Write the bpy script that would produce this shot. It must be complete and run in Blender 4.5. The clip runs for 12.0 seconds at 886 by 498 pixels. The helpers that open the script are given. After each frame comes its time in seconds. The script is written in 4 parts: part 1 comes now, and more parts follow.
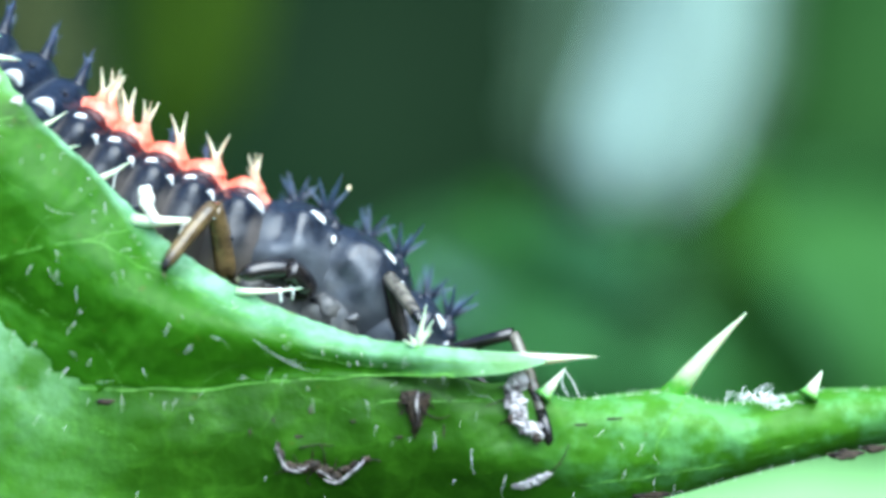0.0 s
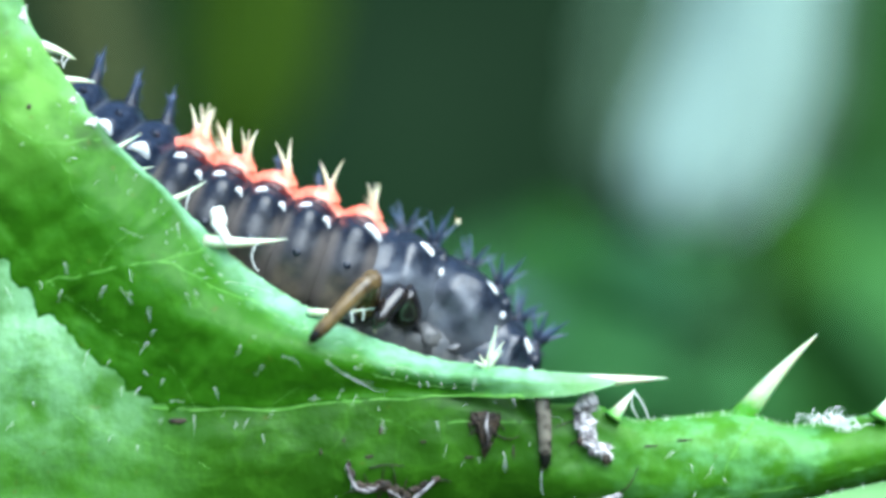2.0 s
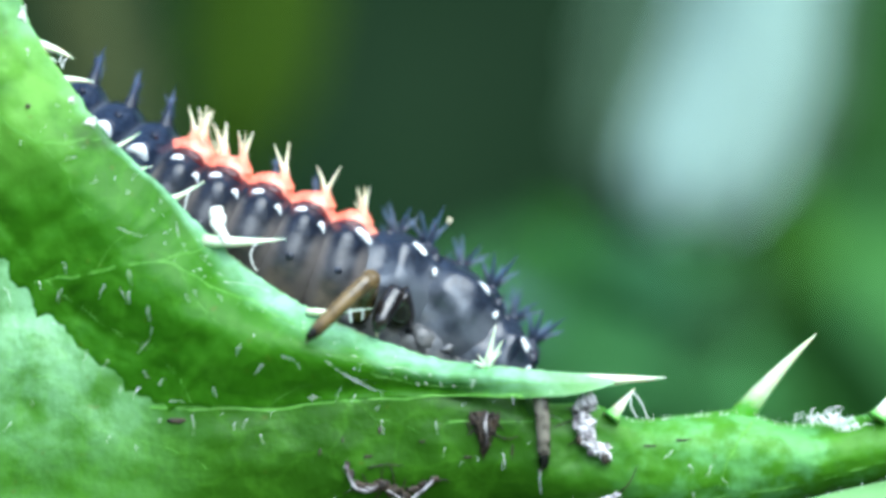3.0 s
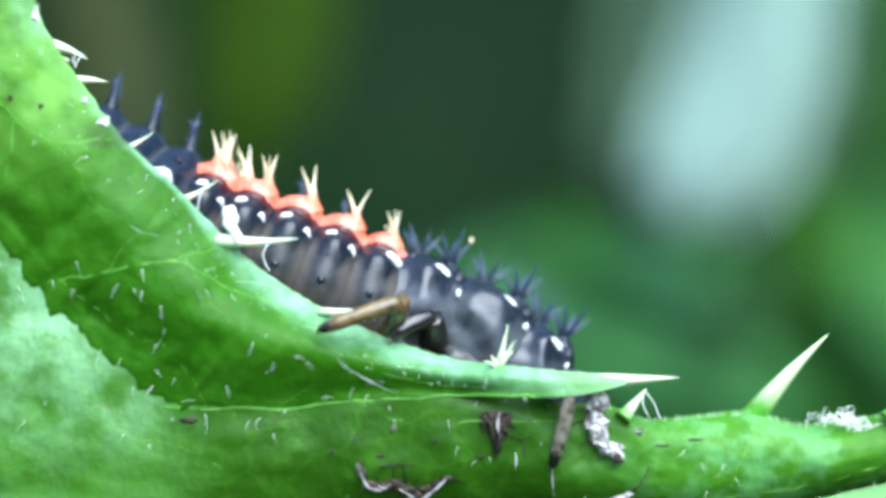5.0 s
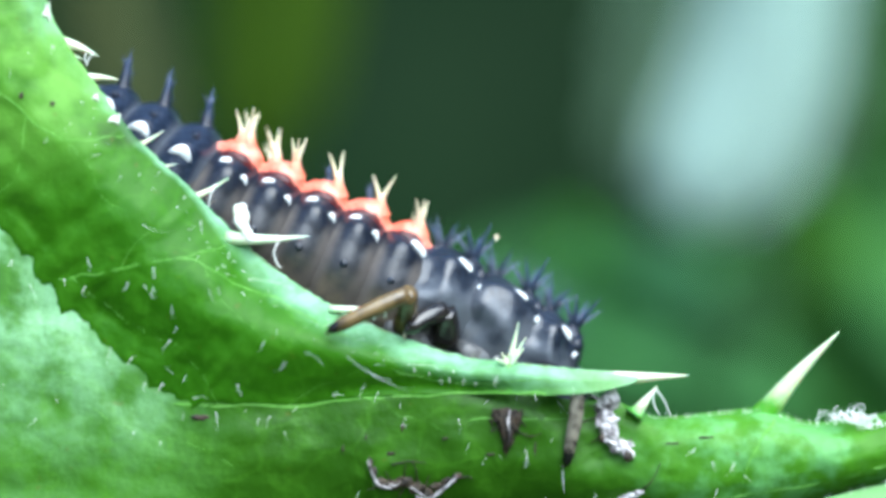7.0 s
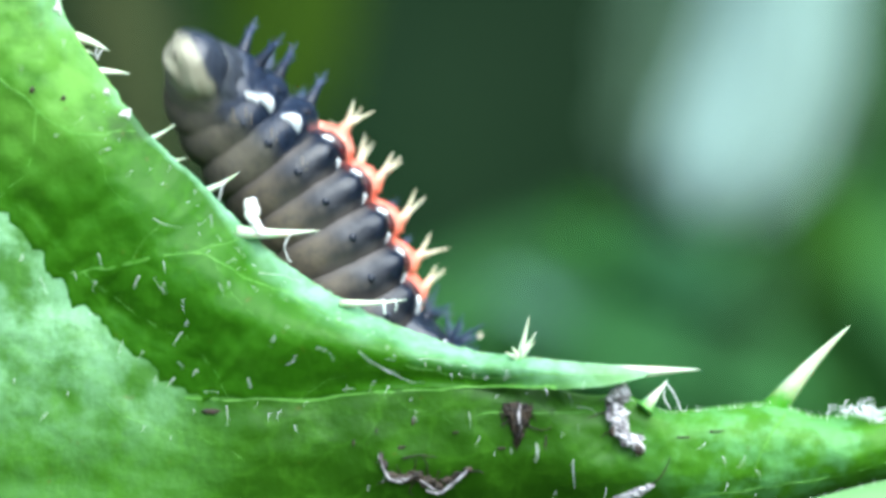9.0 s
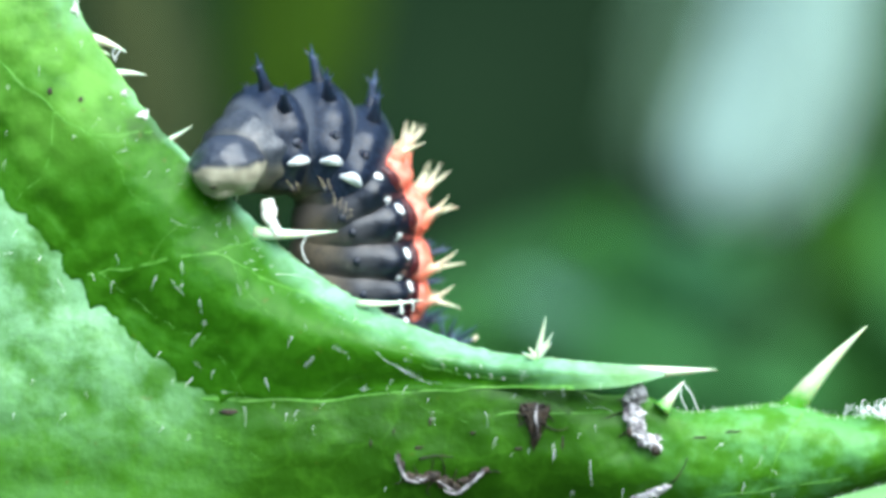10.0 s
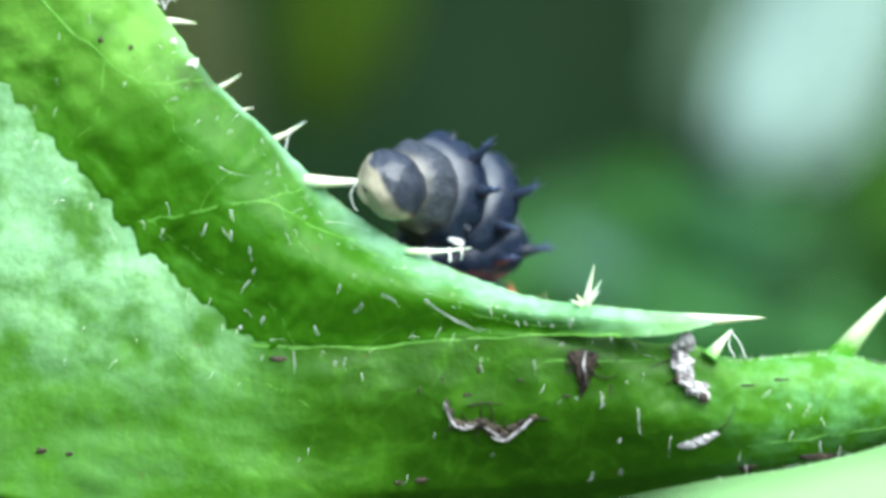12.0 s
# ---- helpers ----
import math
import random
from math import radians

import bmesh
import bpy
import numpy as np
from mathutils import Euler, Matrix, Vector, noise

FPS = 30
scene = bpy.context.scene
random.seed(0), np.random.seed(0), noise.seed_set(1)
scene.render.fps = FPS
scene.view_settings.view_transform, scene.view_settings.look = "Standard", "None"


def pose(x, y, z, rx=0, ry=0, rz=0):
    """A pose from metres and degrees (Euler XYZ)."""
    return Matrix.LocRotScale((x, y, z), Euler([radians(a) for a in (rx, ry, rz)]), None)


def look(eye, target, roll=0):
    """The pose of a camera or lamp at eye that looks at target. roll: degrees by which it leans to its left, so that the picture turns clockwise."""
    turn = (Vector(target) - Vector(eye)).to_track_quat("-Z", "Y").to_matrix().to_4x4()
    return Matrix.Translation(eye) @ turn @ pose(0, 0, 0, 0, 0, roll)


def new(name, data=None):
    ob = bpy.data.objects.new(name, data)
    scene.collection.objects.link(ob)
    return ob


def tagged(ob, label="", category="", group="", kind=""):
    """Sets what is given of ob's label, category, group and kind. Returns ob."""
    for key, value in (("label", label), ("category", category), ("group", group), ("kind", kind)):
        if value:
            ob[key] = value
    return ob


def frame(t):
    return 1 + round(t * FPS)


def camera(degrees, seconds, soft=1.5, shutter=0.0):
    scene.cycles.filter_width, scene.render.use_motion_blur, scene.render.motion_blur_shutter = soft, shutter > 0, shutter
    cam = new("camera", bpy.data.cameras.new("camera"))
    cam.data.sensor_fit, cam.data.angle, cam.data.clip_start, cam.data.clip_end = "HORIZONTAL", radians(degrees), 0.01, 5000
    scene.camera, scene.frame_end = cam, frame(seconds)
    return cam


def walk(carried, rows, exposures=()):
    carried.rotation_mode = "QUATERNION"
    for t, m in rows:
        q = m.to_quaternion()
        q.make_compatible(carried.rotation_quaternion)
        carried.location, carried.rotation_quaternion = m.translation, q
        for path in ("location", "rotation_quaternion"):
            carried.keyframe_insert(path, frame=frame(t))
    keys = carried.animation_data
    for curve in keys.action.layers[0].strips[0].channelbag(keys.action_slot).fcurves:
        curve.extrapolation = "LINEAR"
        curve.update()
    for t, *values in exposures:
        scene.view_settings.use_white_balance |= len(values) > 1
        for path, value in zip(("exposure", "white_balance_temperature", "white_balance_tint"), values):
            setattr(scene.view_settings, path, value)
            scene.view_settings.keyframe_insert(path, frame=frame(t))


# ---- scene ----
# Lengths below are in hundredths of a millimetre (U), in a plate that faces the camera's first line of sight:
# x to the right, y downwards, d away from the camera.
U = 1e-5
FOCUS = 3688.0                      # camera to the plate of the leaf
MIDX, MIDY = 784.0, 441.0


def P(x, y, d=0.0):
    """A place from plate coordinates."""
    k = U * (1 + d / FOCUS)
    return Vector(((x - MIDX) * k, d * U, (MIDY - y) * k))


# ---- camera and its way ----
cam = camera(24, 12.0, soft=3.8, shutter=0.8)
cam.data.dof.use_dof = True
cam.data.dof.focus_distance = (FOCUS + 50) * U
cam.data.dof.aperture_fstop = 38

SWAY = [(0.0, -156, -29), (0.1, -150, -29), (0.2, -140, -28), (0.3, -121, -22), (0.5, -69.5, 9), (0.7, -43, 9),
        (1.0, -40, 6.5), (1.5, -34.5, 11.5), (2.0, -32, 9), (2.5, -30, 8), (3.0, -34, 8.5), (3.2, -18, 10),
        (4.0, -14, 9), (4.8, -13, 7), (5.0, -12, 8), (5.5, -15, 5), (6.0, -6, 6), (6.5, 0, 0), (7.0, 7, 4), (7.2, 7, 2)]
SWAY += [(8.0, 14, -1), (8.8, 22, -5), (9.0, 25.5, -6.5), (9.5, 34.5, -8), (10.0, 55.5, -5.5), (10.5, 65, -22),
         (11.0, 70, -45), (11.4, 54, -50), (11.5, 53, -52.5), (11.6, 67, -62), (11.7, 98, -72), (11.8, 136, -84),
         (11.9, 147, -90), (12.0, 142, -98)]
SLIDE = 0.2                         # share of the sway that is a shift of the camera; the rest is a turn


NEARER = 0.13                       # share of the sway by which the camera comes nearer
LEAN = [(0.0, -0.23), (0.5, -0.21), (1.0, -0.16), (2.0, -0.11), (5.0, -0.08), (6.0, -0.04), (6.5, 0.0), (7.2, -0.05), (9.0, -0.06),
        (10.0, -0.13), (11.0, -0.11), (11.5, -0.2), (12.0, -0.08)]


def cam_pose(t, sx, sy):
    eye = Vector((-SLIDE * sx * U, (-FOCUS - NEARER * sx) * U, SLIDE * sy * U))
    return look(eye, Vector((-sx * U, 0, sy * U)), float(np.interp(t, [a for a, _ in LEAN], [b for _, b in LEAN])))


EXPOSURE = 1.33
walk(cam, [(t, cam_pose(t, a, b)) for t, a, b in SWAY], exposures=[(0.0, EXPOSURE + 0.05, 5470, 2), (3.0, EXPOSURE + 0.04, 5560, 3), (7.2, EXPOSURE + 0.03, 5640, 4), (10.0, EXPOSURE + 0.05, 5790, 3), (11.0, EXPOSURE + 0.08, 5860, 3), (12.0, EXPOSURE + 0.18, 6020, 3)])

# ---- sky and sun ----
SUN_EL, SUN_AZ = 51, 155            # high, from behind the camera's shoulder
world = bpy.data.worlds.new("sky")
scene.world = world
world.use_nodes = True
wn = world.node_tree
sky = wn.nodes.new("ShaderNodeTexSky")
sky.sky_type = "NISHITA"
sky.sun_disc = False
sky.sun_elevation, sky.sun_rotation = radians(SUN_EL), radians(SUN_AZ)
sky.air_density, sky.dust_density = 1.0, 3.0
wn.links.new(sky.outputs[0], wn.nodes["Background"].inputs[0])
wn.nodes["Background"].inputs[1].default_value = 0.11
sun = new("sun", bpy.data.lights.new("sun", "SUN"))
sun.data.energy, sun.data.angle, sun.data.color = 3.0, radians(70), (0.98, 0.98, 0.93)
az = radians(SUN_AZ)
sun_dir = Vector((math.sin(az) * math.cos(radians(SUN_EL)), math.cos(az) * math.cos(radians(SUN_EL)), math.sin(radians(SUN_EL))))
sun.matrix_world = look(sun_dir * 2, (0, 0, 0))


# ---- materials ----
class Nodes:
    """A small wrapper that makes node materials short to write."""

    def __init__(self, name, rough=0.5, metal=0.0, spec=0.5):
        self.mat = bpy.data.materials.new(name)
        self.mat.use_nodes = True
        self.t = self.mat.node_tree
        self.b = self.t.nodes["Principled BSDF"]
        self.out = self.t.nodes["Material Output"]
        self.b.inputs["Roughness"].default_value = rough
        self.b.inputs["Metallic"].default_value = metal
        self.b.inputs["Specular IOR Level"].default_value = spec
        self.tc = self.t.nodes.new("ShaderNodeTexCoord")

    def node(self, kind, **ins):
        n = self.t.nodes.new(kind)
        for k, v in ins.items():
            s = n.inputs[k.replace("_", " ")]
            if isinstance(v, bpy.types.NodeSocket):
                self.t.links.new(v, s)
            else:
                s.default_value = v
        return n

    def link(self, a, b):
        self.t.links.new(a, b)

    def noise(self, scale, detail=4.0, rough=0.55, coord="Object", dist=0.0):
        """scale: cells per millimetre."""
        n = self.node("ShaderNodeTexNoise", Scale=scale * 1000.0, Detail=detail, Roughness=rough, Distortion=dist)
        self.link(self.tc.outputs[coord], n.inputs["Vector"])
        return n.outputs["Fac"]

    def ramp(self, fac, *stops):
        r = self.t.nodes.new("ShaderNodeValToRGB")
        e = r.color_ramp.elements
        while len(e) < len(stops):
            e.new(0.5)
        for el, (p, c) in zip(e, stops):
            el.position = p
            el.color = (*c, 1) if len(c) == 3 else c
        self.link(fac, r.inputs[0])
        return r.outputs[0]

    def mix(self, fac, a, b):
        m = self.t.nodes.new("ShaderNodeMix")
        m.data_type = "RGBA"
        for s, v in ((m.inputs[0], fac), (m.inputs[6], a), (m.inputs[7], b)):
            if isinstance(v, bpy.types.NodeSocket):
                self.link(v, s)
            elif isinstance(v, (int, float)):
                s.default_value = v
            else:
                s.default_value = (*v, 1)
        return m.outputs[2]

    def maths(self, op, a, b=0.0):
        m = self.t.nodes.new("ShaderNodeMath")
        m.operation = op
        for s, v in zip(m.inputs, (a, b)):
            if isinstance(v, bpy.types.NodeSocket):
                self.link(v, s)
            else:
                s.default_value = v
        return m.outputs[0]

    def span(self, v, lo, hi):
        m = self.node("ShaderNodeMapRange", From_Min=lo, From_Max=hi)
        m.interpolation_type = "SMOOTHSTEP"
        self.link(v, m.inputs["Value"])
        return m.outputs[0]

    def xyz(self, coord="Object"):
        s = self.t.nodes.new("ShaderNodeSeparateXYZ")
        self.link(self.tc.outputs[coord], s.inputs[0])
        return s.outputs

    def colour(self, c):
        if isinstance(c, bpy.types.NodeSocket):
            self.link(c, self.b.inputs["Base Color"])
        else:
            self.b.inputs["Base Color"].default_value = (*c, 1)

    def bump(self, height, depth_mm, strength=1.0):
        n = self.node("ShaderNodeBump", Strength=strength, Distance=depth_mm * 0.001)
        self.link(height, n.inputs["Height"])
        self.link(n.outputs[0], self.b.inputs["Normal"])

    def sheen_through(self, colour, share):
        """Light that comes through a thin leaf."""
        tr = self.t.nodes.new("ShaderNodeBsdfTranslucent")
        if isinstance(colour, bpy.types.NodeSocket):
            self.link(colour, tr.inputs[0])
        else:
            tr.inputs[0].default_value = (*colour, 1)
        mx = self.t.nodes.new("ShaderNodeMixShader")
        mx.inputs[0].default_value = share
        self.link(self.b.outputs[0], mx.inputs[1])
        self.link(tr.outputs[0], mx.inputs[2])
        self.link(mx.outputs[0], self.out.inputs[0])


def leaf_material(name, dark, mid, light, pale=None, rim=None):
    m = Nodes(name, rough=0.42, spec=0.20)
    big = m.noise(0.35, 3)
    fine = m.noise(3.0, 5, 0.65)
    c = m.mix(m.span(big, 0.3, 0.7), dark, mid)
    c = m.mix(m.maths("MULTIPLY", m.span(fine, 0.45, 0.8), 0.4), c, light)
    if pale:
        # deep green in the middle of the blade, paler on the stem-like part
        x, y, z = m.xyz()
        c = m.mix(m.span(x, 0.0010, 0.0048), m.mix(m.maths("ADD", 0.35, m.maths("MULTIPLY", m.span(m.noise(0.9, 5, 0.6), 0.34, 0.60), 0.6)), c, dark), m.mix(0.6, c, (0.095, 0.315, 0.014)))
        # yellower green towards the leaf's middle
        c = m.mix(m.maths("MULTIPLY", m.span(x, -0.0026, -0.0056), 0.4), c, (0.090, 0.300, 0.008))
        # pale patch, sky sheen put into colour, ragged rim, on the blade's inner part
        x, y, z = m.xyz()
        rag = m.maths("MULTIPLY", m.maths("SUBTRACT", m.noise(0.8, 5), 0.5), 0.003)
        sheen_zone = m.span(m.maths("ADD", x, rag), -0.0036, -0.0056)
        low = m.maths("ADD", m.maths("MULTIPLY", m.span(z, -0.0042, -0.0010), 0.86), 0.14)
        mottle = m.span(m.maths("ADD", m.maths("MULTIPLY", m.noise(1.1, 6, 0.65), 0.6), m.maths("MULTIPLY", m.noise(0.42, 3), 0.45)), 0.43, 0.61)
        patch = m.maths("MULTIPLY", m.maths("MULTIPLY", sheen_zone, low), m.maths("ADD", m.maths("MULTIPLY", mottle, m.maths("ADD", 0.45, m.maths("MULTIPLY", m.noise(4.5, 5, 0.7), 0.8))), 0.10))
        c = m.mix(patch, c, pale)
        m.link(m.maths("SUBTRACT", 0.48, m.maths("MULTIPLY", patch, 0.16)), m.b.inputs["Roughness"])
        m.link(m.maths("ADD", 0.28, m.maths("MULTIPLY", patch, 0.4)), m.b.inputs["Specular IOR Level"])
        # paler bluish colour in patches on the stem-like part
        stem_pale = m.maths("MULTIPLY", m.span(x, 0.0024, 0.0052), m.span(m.noise(1.3, 5, 0.62), 0.45, 0.64))
        c = m.mix(m.maths("MULTIPLY", stem_pale, 0.7), c, (0.19, 0.48, 0.17))
    if rim:
        # paler margin, with sky sheen put into its colour, and an uneven inner border
        at = m.t.nodes.new("ShaderNodeAttribute")
        at.attribute_name = "rim"
        edge = m.span(m.maths("ADD", at.outputs["Fac"], m.maths("MULTIPLY", m.maths("SUBTRACT", m.noise(1.0, 4), 0.5), 0.30)), 0.74, 1.0)
        rim_sheen = m.span(m.noise(2.2, 5, 0.6), 0.30, 0.66)
        c = m.mix(m.maths("MULTIPLY", edge, m.maths("ADD", 0.36, m.maths("MULTIPLY", rim_sheen, 0.54))), c, rim)
        burnt = m.maths("MULTIPLY", m.span(at.outputs["Fac"], 0.975, 0.995), m.span(m.noise(2.4, 4), 0.45, 0.62))
        c = m.mix(m.maths("MULTIPLY", burnt, 0.55), c, (0.15, 0.12, 0.02))
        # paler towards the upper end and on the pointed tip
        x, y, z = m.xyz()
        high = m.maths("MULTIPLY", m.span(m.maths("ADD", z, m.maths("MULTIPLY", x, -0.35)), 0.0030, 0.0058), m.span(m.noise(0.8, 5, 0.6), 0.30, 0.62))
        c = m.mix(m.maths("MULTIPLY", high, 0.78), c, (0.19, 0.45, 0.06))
        c = m.mix(m.maths("MULTIPLY", m.span(x, 0.0012, 0.0033), m.maths("MULTIPLY", m.span(at.outputs["Fac"], 0.70, 0.95), 0.4)), c, (0.36, 0.62, 0.24))
        # shade by a bump near the margin, put into the colour as an olive patch
        shade_dist = m.node("ShaderNodeVectorMath")
        shade_dist.operation = "DISTANCE"
        flat3 = m.node("ShaderNodeVectorMath")
        flat3.operation = "MULTIPLY"
        m.link(m.tc.outputs["Object"], flat3.inputs[0])
        flat3.inputs[1].default_value = (0.75, 0, 1.2)
        m.link(flat3.outputs[0], shade_dist.inputs[0])
        shade_dist.inputs[1].default_value = (-0.0057 * 0.75, 0, 0.00214 * 1.2)
        spot = m.span(m.maths("ADD", shade_dist.outputs["Value"], m.maths("MULTIPLY", m.maths("SUBTRACT", m.noise(3.0, 4), 0.5), 0.0005)), 0.00052, 0.00018)
        c = m.mix(m.maths("MULTIPLY", spot, 0.8), c, (0.022, 0.078, 0.002))
    # cloudy lighter patches and tiny rusty specks
    c = m.mix(m.maths("MULTIPLY", m.span(m.noise(2.8, 6, 0.68), 0.48, 0.70), 0.22), c, light)
    c = m.mix(m.maths("MULTIPLY", m.span(m.noise(5.0, 2), 0.70, 0.78), 0.5), c, (0.11, 0.11, 0.01))
    # faint net of small veins
    net = m.node("ShaderNodeTexVoronoi", Scale=900.0)
    net.feature = "DISTANCE_TO_EDGE"
    warp = m.node("ShaderNodeVectorMath")
    warp.operation = "MULTIPLY_ADD"
    wn3 = m.node("ShaderNodeTexNoise", Scale=1500.0, Detail=2.0)
    m.link(m.tc.outputs["Object"], wn3.inputs["Vector"])
    m.link(wn3.outputs["Color"], warp.inputs[0])
    warp.inputs[1].default_value = (0.0006, 0.0006, 0.0006)
    m.link(m.tc.outputs["Object"], warp.inputs[2])
    m.link(warp.outputs[0], net.inputs["Vector"])
    line = m.span(net.outputs["Distance"], 0.06, 0.0)
    c = m.mix(m.maths("MULTIPLY", line, 0.14), c, light)
    m.colour(c)
    h = m.maths("ADD", m.noise(6, 4), m.maths("MULTIPLY", m.noise(1.6, 3), 2.0))
    m.bump(h, 0.04, 0.5)
    m.sheen_through(m.mix(0.5, c, light), 0.28)
    return m.mat


def plain(name, a, b, scale, rough=0.5, spec=0.5, bump=0.02, sss=0.0):
    m = Nodes(name, rough=rough, spec=spec)
    m.colour(m.mix(m.span(m.noise(scale, 4), 0.32, 0.68), a, b))
    m.bump(m.noise(scale * 3, 4), bump, 0.6)
    if sss:
        m.b.inputs["Subsurface Weight"].default_value = sss
        m.b.inputs["Subsurface Radius"].default_value = (1.0, 0.7, 0.4)
        m.b.inputs["Subsurface Scale"].default_value = 0.00015
    return m.mat


def skin_material(name, plate, plate_b, side, side_b, belly, crease, lo, hi, band=None, rough_rim=0.0009, gap=24, cloud=2.6, under=(-30, -92), gloss=1.0):
    """Dark plates on the back, grey soft skin on the flanks, taupe below, with brown creases between the rings."""
    m = Nodes(name, rough=0.46, spec=0.36)
    x, y, z = m.xyz()
    wob = m.maths("MULTIPLY", m.maths("SUBTRACT", m.noise(2.2, 4), 0.5), rough_rim)
    fold = m.span(m.maths("ADD", m.maths("ABSOLUTE", x), m.maths("MULTIPLY", wob, 0.3)), gap * U, (gap + 20) * U)
    back = m.span(m.maths("ADD", m.maths("SUBTRACT", z, m.maths("MULTIPLY", fold, 30 * U)), wob), lo * U, hi * U)
    fine = m.noise(14, 4, 0.6)
    pl = m.mix(m.span(fine, 0.35, 0.7), plate, plate_b)
    sd = m.mix(m.span(m.noise(cloud, 4), 0.34, 0.64), side, side_b)
    low = m.span(m.maths("ADD", z, m.maths("MULTIPLY", wob, 0.8)), under[0] * U, under[1] * U)
    grime = m.span(m.noise(6, 5, 0.65), 0.40, 0.72)
    sd = m.mix(m.maths("MULTIPLY", low, m.maths("SUBTRACT", 1.0, m.maths("MULTIPLY", grime, 0.45))), sd, belly)
    sd = m.mix(m.maths("MULTIPLY", fold, 0.7), sd, crease)
    if band:
        pl = m.mix(m.maths("MULTIPLY", fold, 0.85), pl, band)
    m.colour(m.mix(back, sd, pl))
    m.link(m.maths("SUBTRACT", 0.46, m.maths("MULTIPLY", back, 0.14)), m.b.inputs["Roughness"])
    m.link(m.maths("ADD", 0.06 * gloss, m.maths("MULTIPLY", back, 0.14 * gloss)), m.b.inputs["Coat Weight"])
    m.b.inputs["Specular IOR Level"].default_value = 0.36 * gloss
    m.bump(m.maths("ADD", m.maths("MULTIPLY", fine, 0.5), m.maths("MULTIPLY", m.noise(4, 3), 2.0)), 0.014, 0.6)
    m.b.inputs["Coat Roughness"].default_value = 0.12
    return m.mat


def graded_spine(name, base, tip, lo, hi):
    m = Nodes(name, rough=0.4, spec=0.5)
    x, y, z = m.xyz()
    m.colour(m.mix(m.span(z, lo * U, hi * U), base, tip))
    m.b.inputs["Subsurface Weight"].default_value = 0.15
    m.b.inputs["Subsurface Scale"].default_value = 0.0001
    m.bump(m.noise(20, 3), 0.01, 0.5)
    return m.mat


def thorn_material(name, foot, tip, lo, hi, lit=0.0):
    """Green at the foot, ivory towards the point."""
    m = Nodes(name, rough=0.38, spec=0.4)
    x, y, z = m.xyz("Generated")
    streak = m.maths("MULTIPLY", m.maths("SUBTRACT", m.noise(2.5, 4), 0.5), 0.5)
    # lit paints light from above: the upper side turns ivory sooner
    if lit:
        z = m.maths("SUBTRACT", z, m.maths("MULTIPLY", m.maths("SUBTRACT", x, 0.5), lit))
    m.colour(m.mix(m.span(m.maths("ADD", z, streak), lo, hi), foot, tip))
    m.bump(m.noise(10, 3), 0.015, 0.5)
    m.b.inputs["Subsurface Weight"].default_value = 0.25
    m.b.inputs["Subsurface Scale"].default_value = 0.0002
    return m.mat


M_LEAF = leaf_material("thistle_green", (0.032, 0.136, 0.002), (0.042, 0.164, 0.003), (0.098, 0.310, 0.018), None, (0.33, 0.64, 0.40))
M_BLADE = leaf_material("thistle_blade", (0.025, 0.094, 0.001), (0.046, 0.160, 0.003), (0.120, 0.350, 0.020), (0.28, 0.56, 0.28))
M_VEIN = plain("leaf_vein", (0.105, 0.320, 0.030), (0.165, 0.400, 0.070), 2.0, 0.5, 0.3)
M_THORN = thorn_material("thorn_ivory", (0.15, 0.42, 0.07), (0.66, 0.76, 0.54), 0.06, 0.42)
M_THORN_PALE = thorn_material("thorn_pale", (0.40, 0.60, 0.32), (0.72, 0.80, 0.62), 0.0, 0.3)
M_THORN_BROAD = thorn_material("thorn_green_foot", (0.075, 0.29, 0.010), (0.64, 0.75, 0.48), 0.12, 0.55)
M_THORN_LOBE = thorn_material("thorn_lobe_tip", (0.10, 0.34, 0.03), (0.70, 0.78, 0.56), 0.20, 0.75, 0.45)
M_HAIR = plain("leaf_hair", (0.78, 0.86, 0.80), (0.92, 0.95, 0.93), 2.0, 0.22)
M_SKIN = skin_material("larva_skin", (0.004, 0.006, 0.012), (0.013, 0.018, 0.032), (0.046, 0.048, 0.056), (0.019, 0.021, 0.027), (0.150, 0.124, 0.088), (0.112, 0.098, 0.090), -20, 30, None, 0.0008, 17)
M_SKIN_TAIL = skin_material("tail_end_skin", (0.006, 0.010, 0.022), (0.019, 0.029, 0.054), (0.090, 0.088, 0.080), (0.034, 0.036, 0.040), (0.165, 0.146, 0.110), (0.090, 0.076, 0.056), -44, -12, (0.082, 0.092, 0.112), 0.00025, 27, 2.6, (-24, -76), 0.7)
M_THORAX = skin_material("thorax_skin", (0.005, 0.008, 0.016), (0.020, 0.028, 0.046), (0.078, 0.090, 0.112), (0.014, 0.019, 0.030), (0.190, 0.190, 0.190), (0.064, 0.072, 0.088), -46, 14, None, 0.0012, 34, 1.3, (-50, -112), 1.35)
M_COXA = plain("leg_base_skin", (0.022, 0.026, 0.034), (0.115, 0.115, 0.112), 4.0, 0.3, 0.4, 0.02)
M_SOCKET = plain("socket_skin", (0.070, 0.076, 0.086), (0.165, 0.165, 0.160), 3.0, 0.32, 0.4, 0.02)
M_SUCKER = skin_material("tail_sucker_skin", (0.016, 0.021, 0.034), (0.050, 0.060, 0.080), (0.40, 0.38, 0.28), (0.25, 0.235, 0.17), (0.43, 0.40, 0.29), (0.36, 0.34, 0.25), -4, 10, None, 0.0004, 60)
M_TAILRING = skin_material("tail_ring_skin", (0.022, 0.027, 0.038), (0.060, 0.068, 0.082), (0.150, 0.142, 0.114), (0.068, 0.066, 0.058), (0.20, 0.185, 0.14), (0.17, 0.16, 0.125), -22, 8, (0.085, 0.085, 0.076), 0.0002, 34, 2.6, (-22, -62))
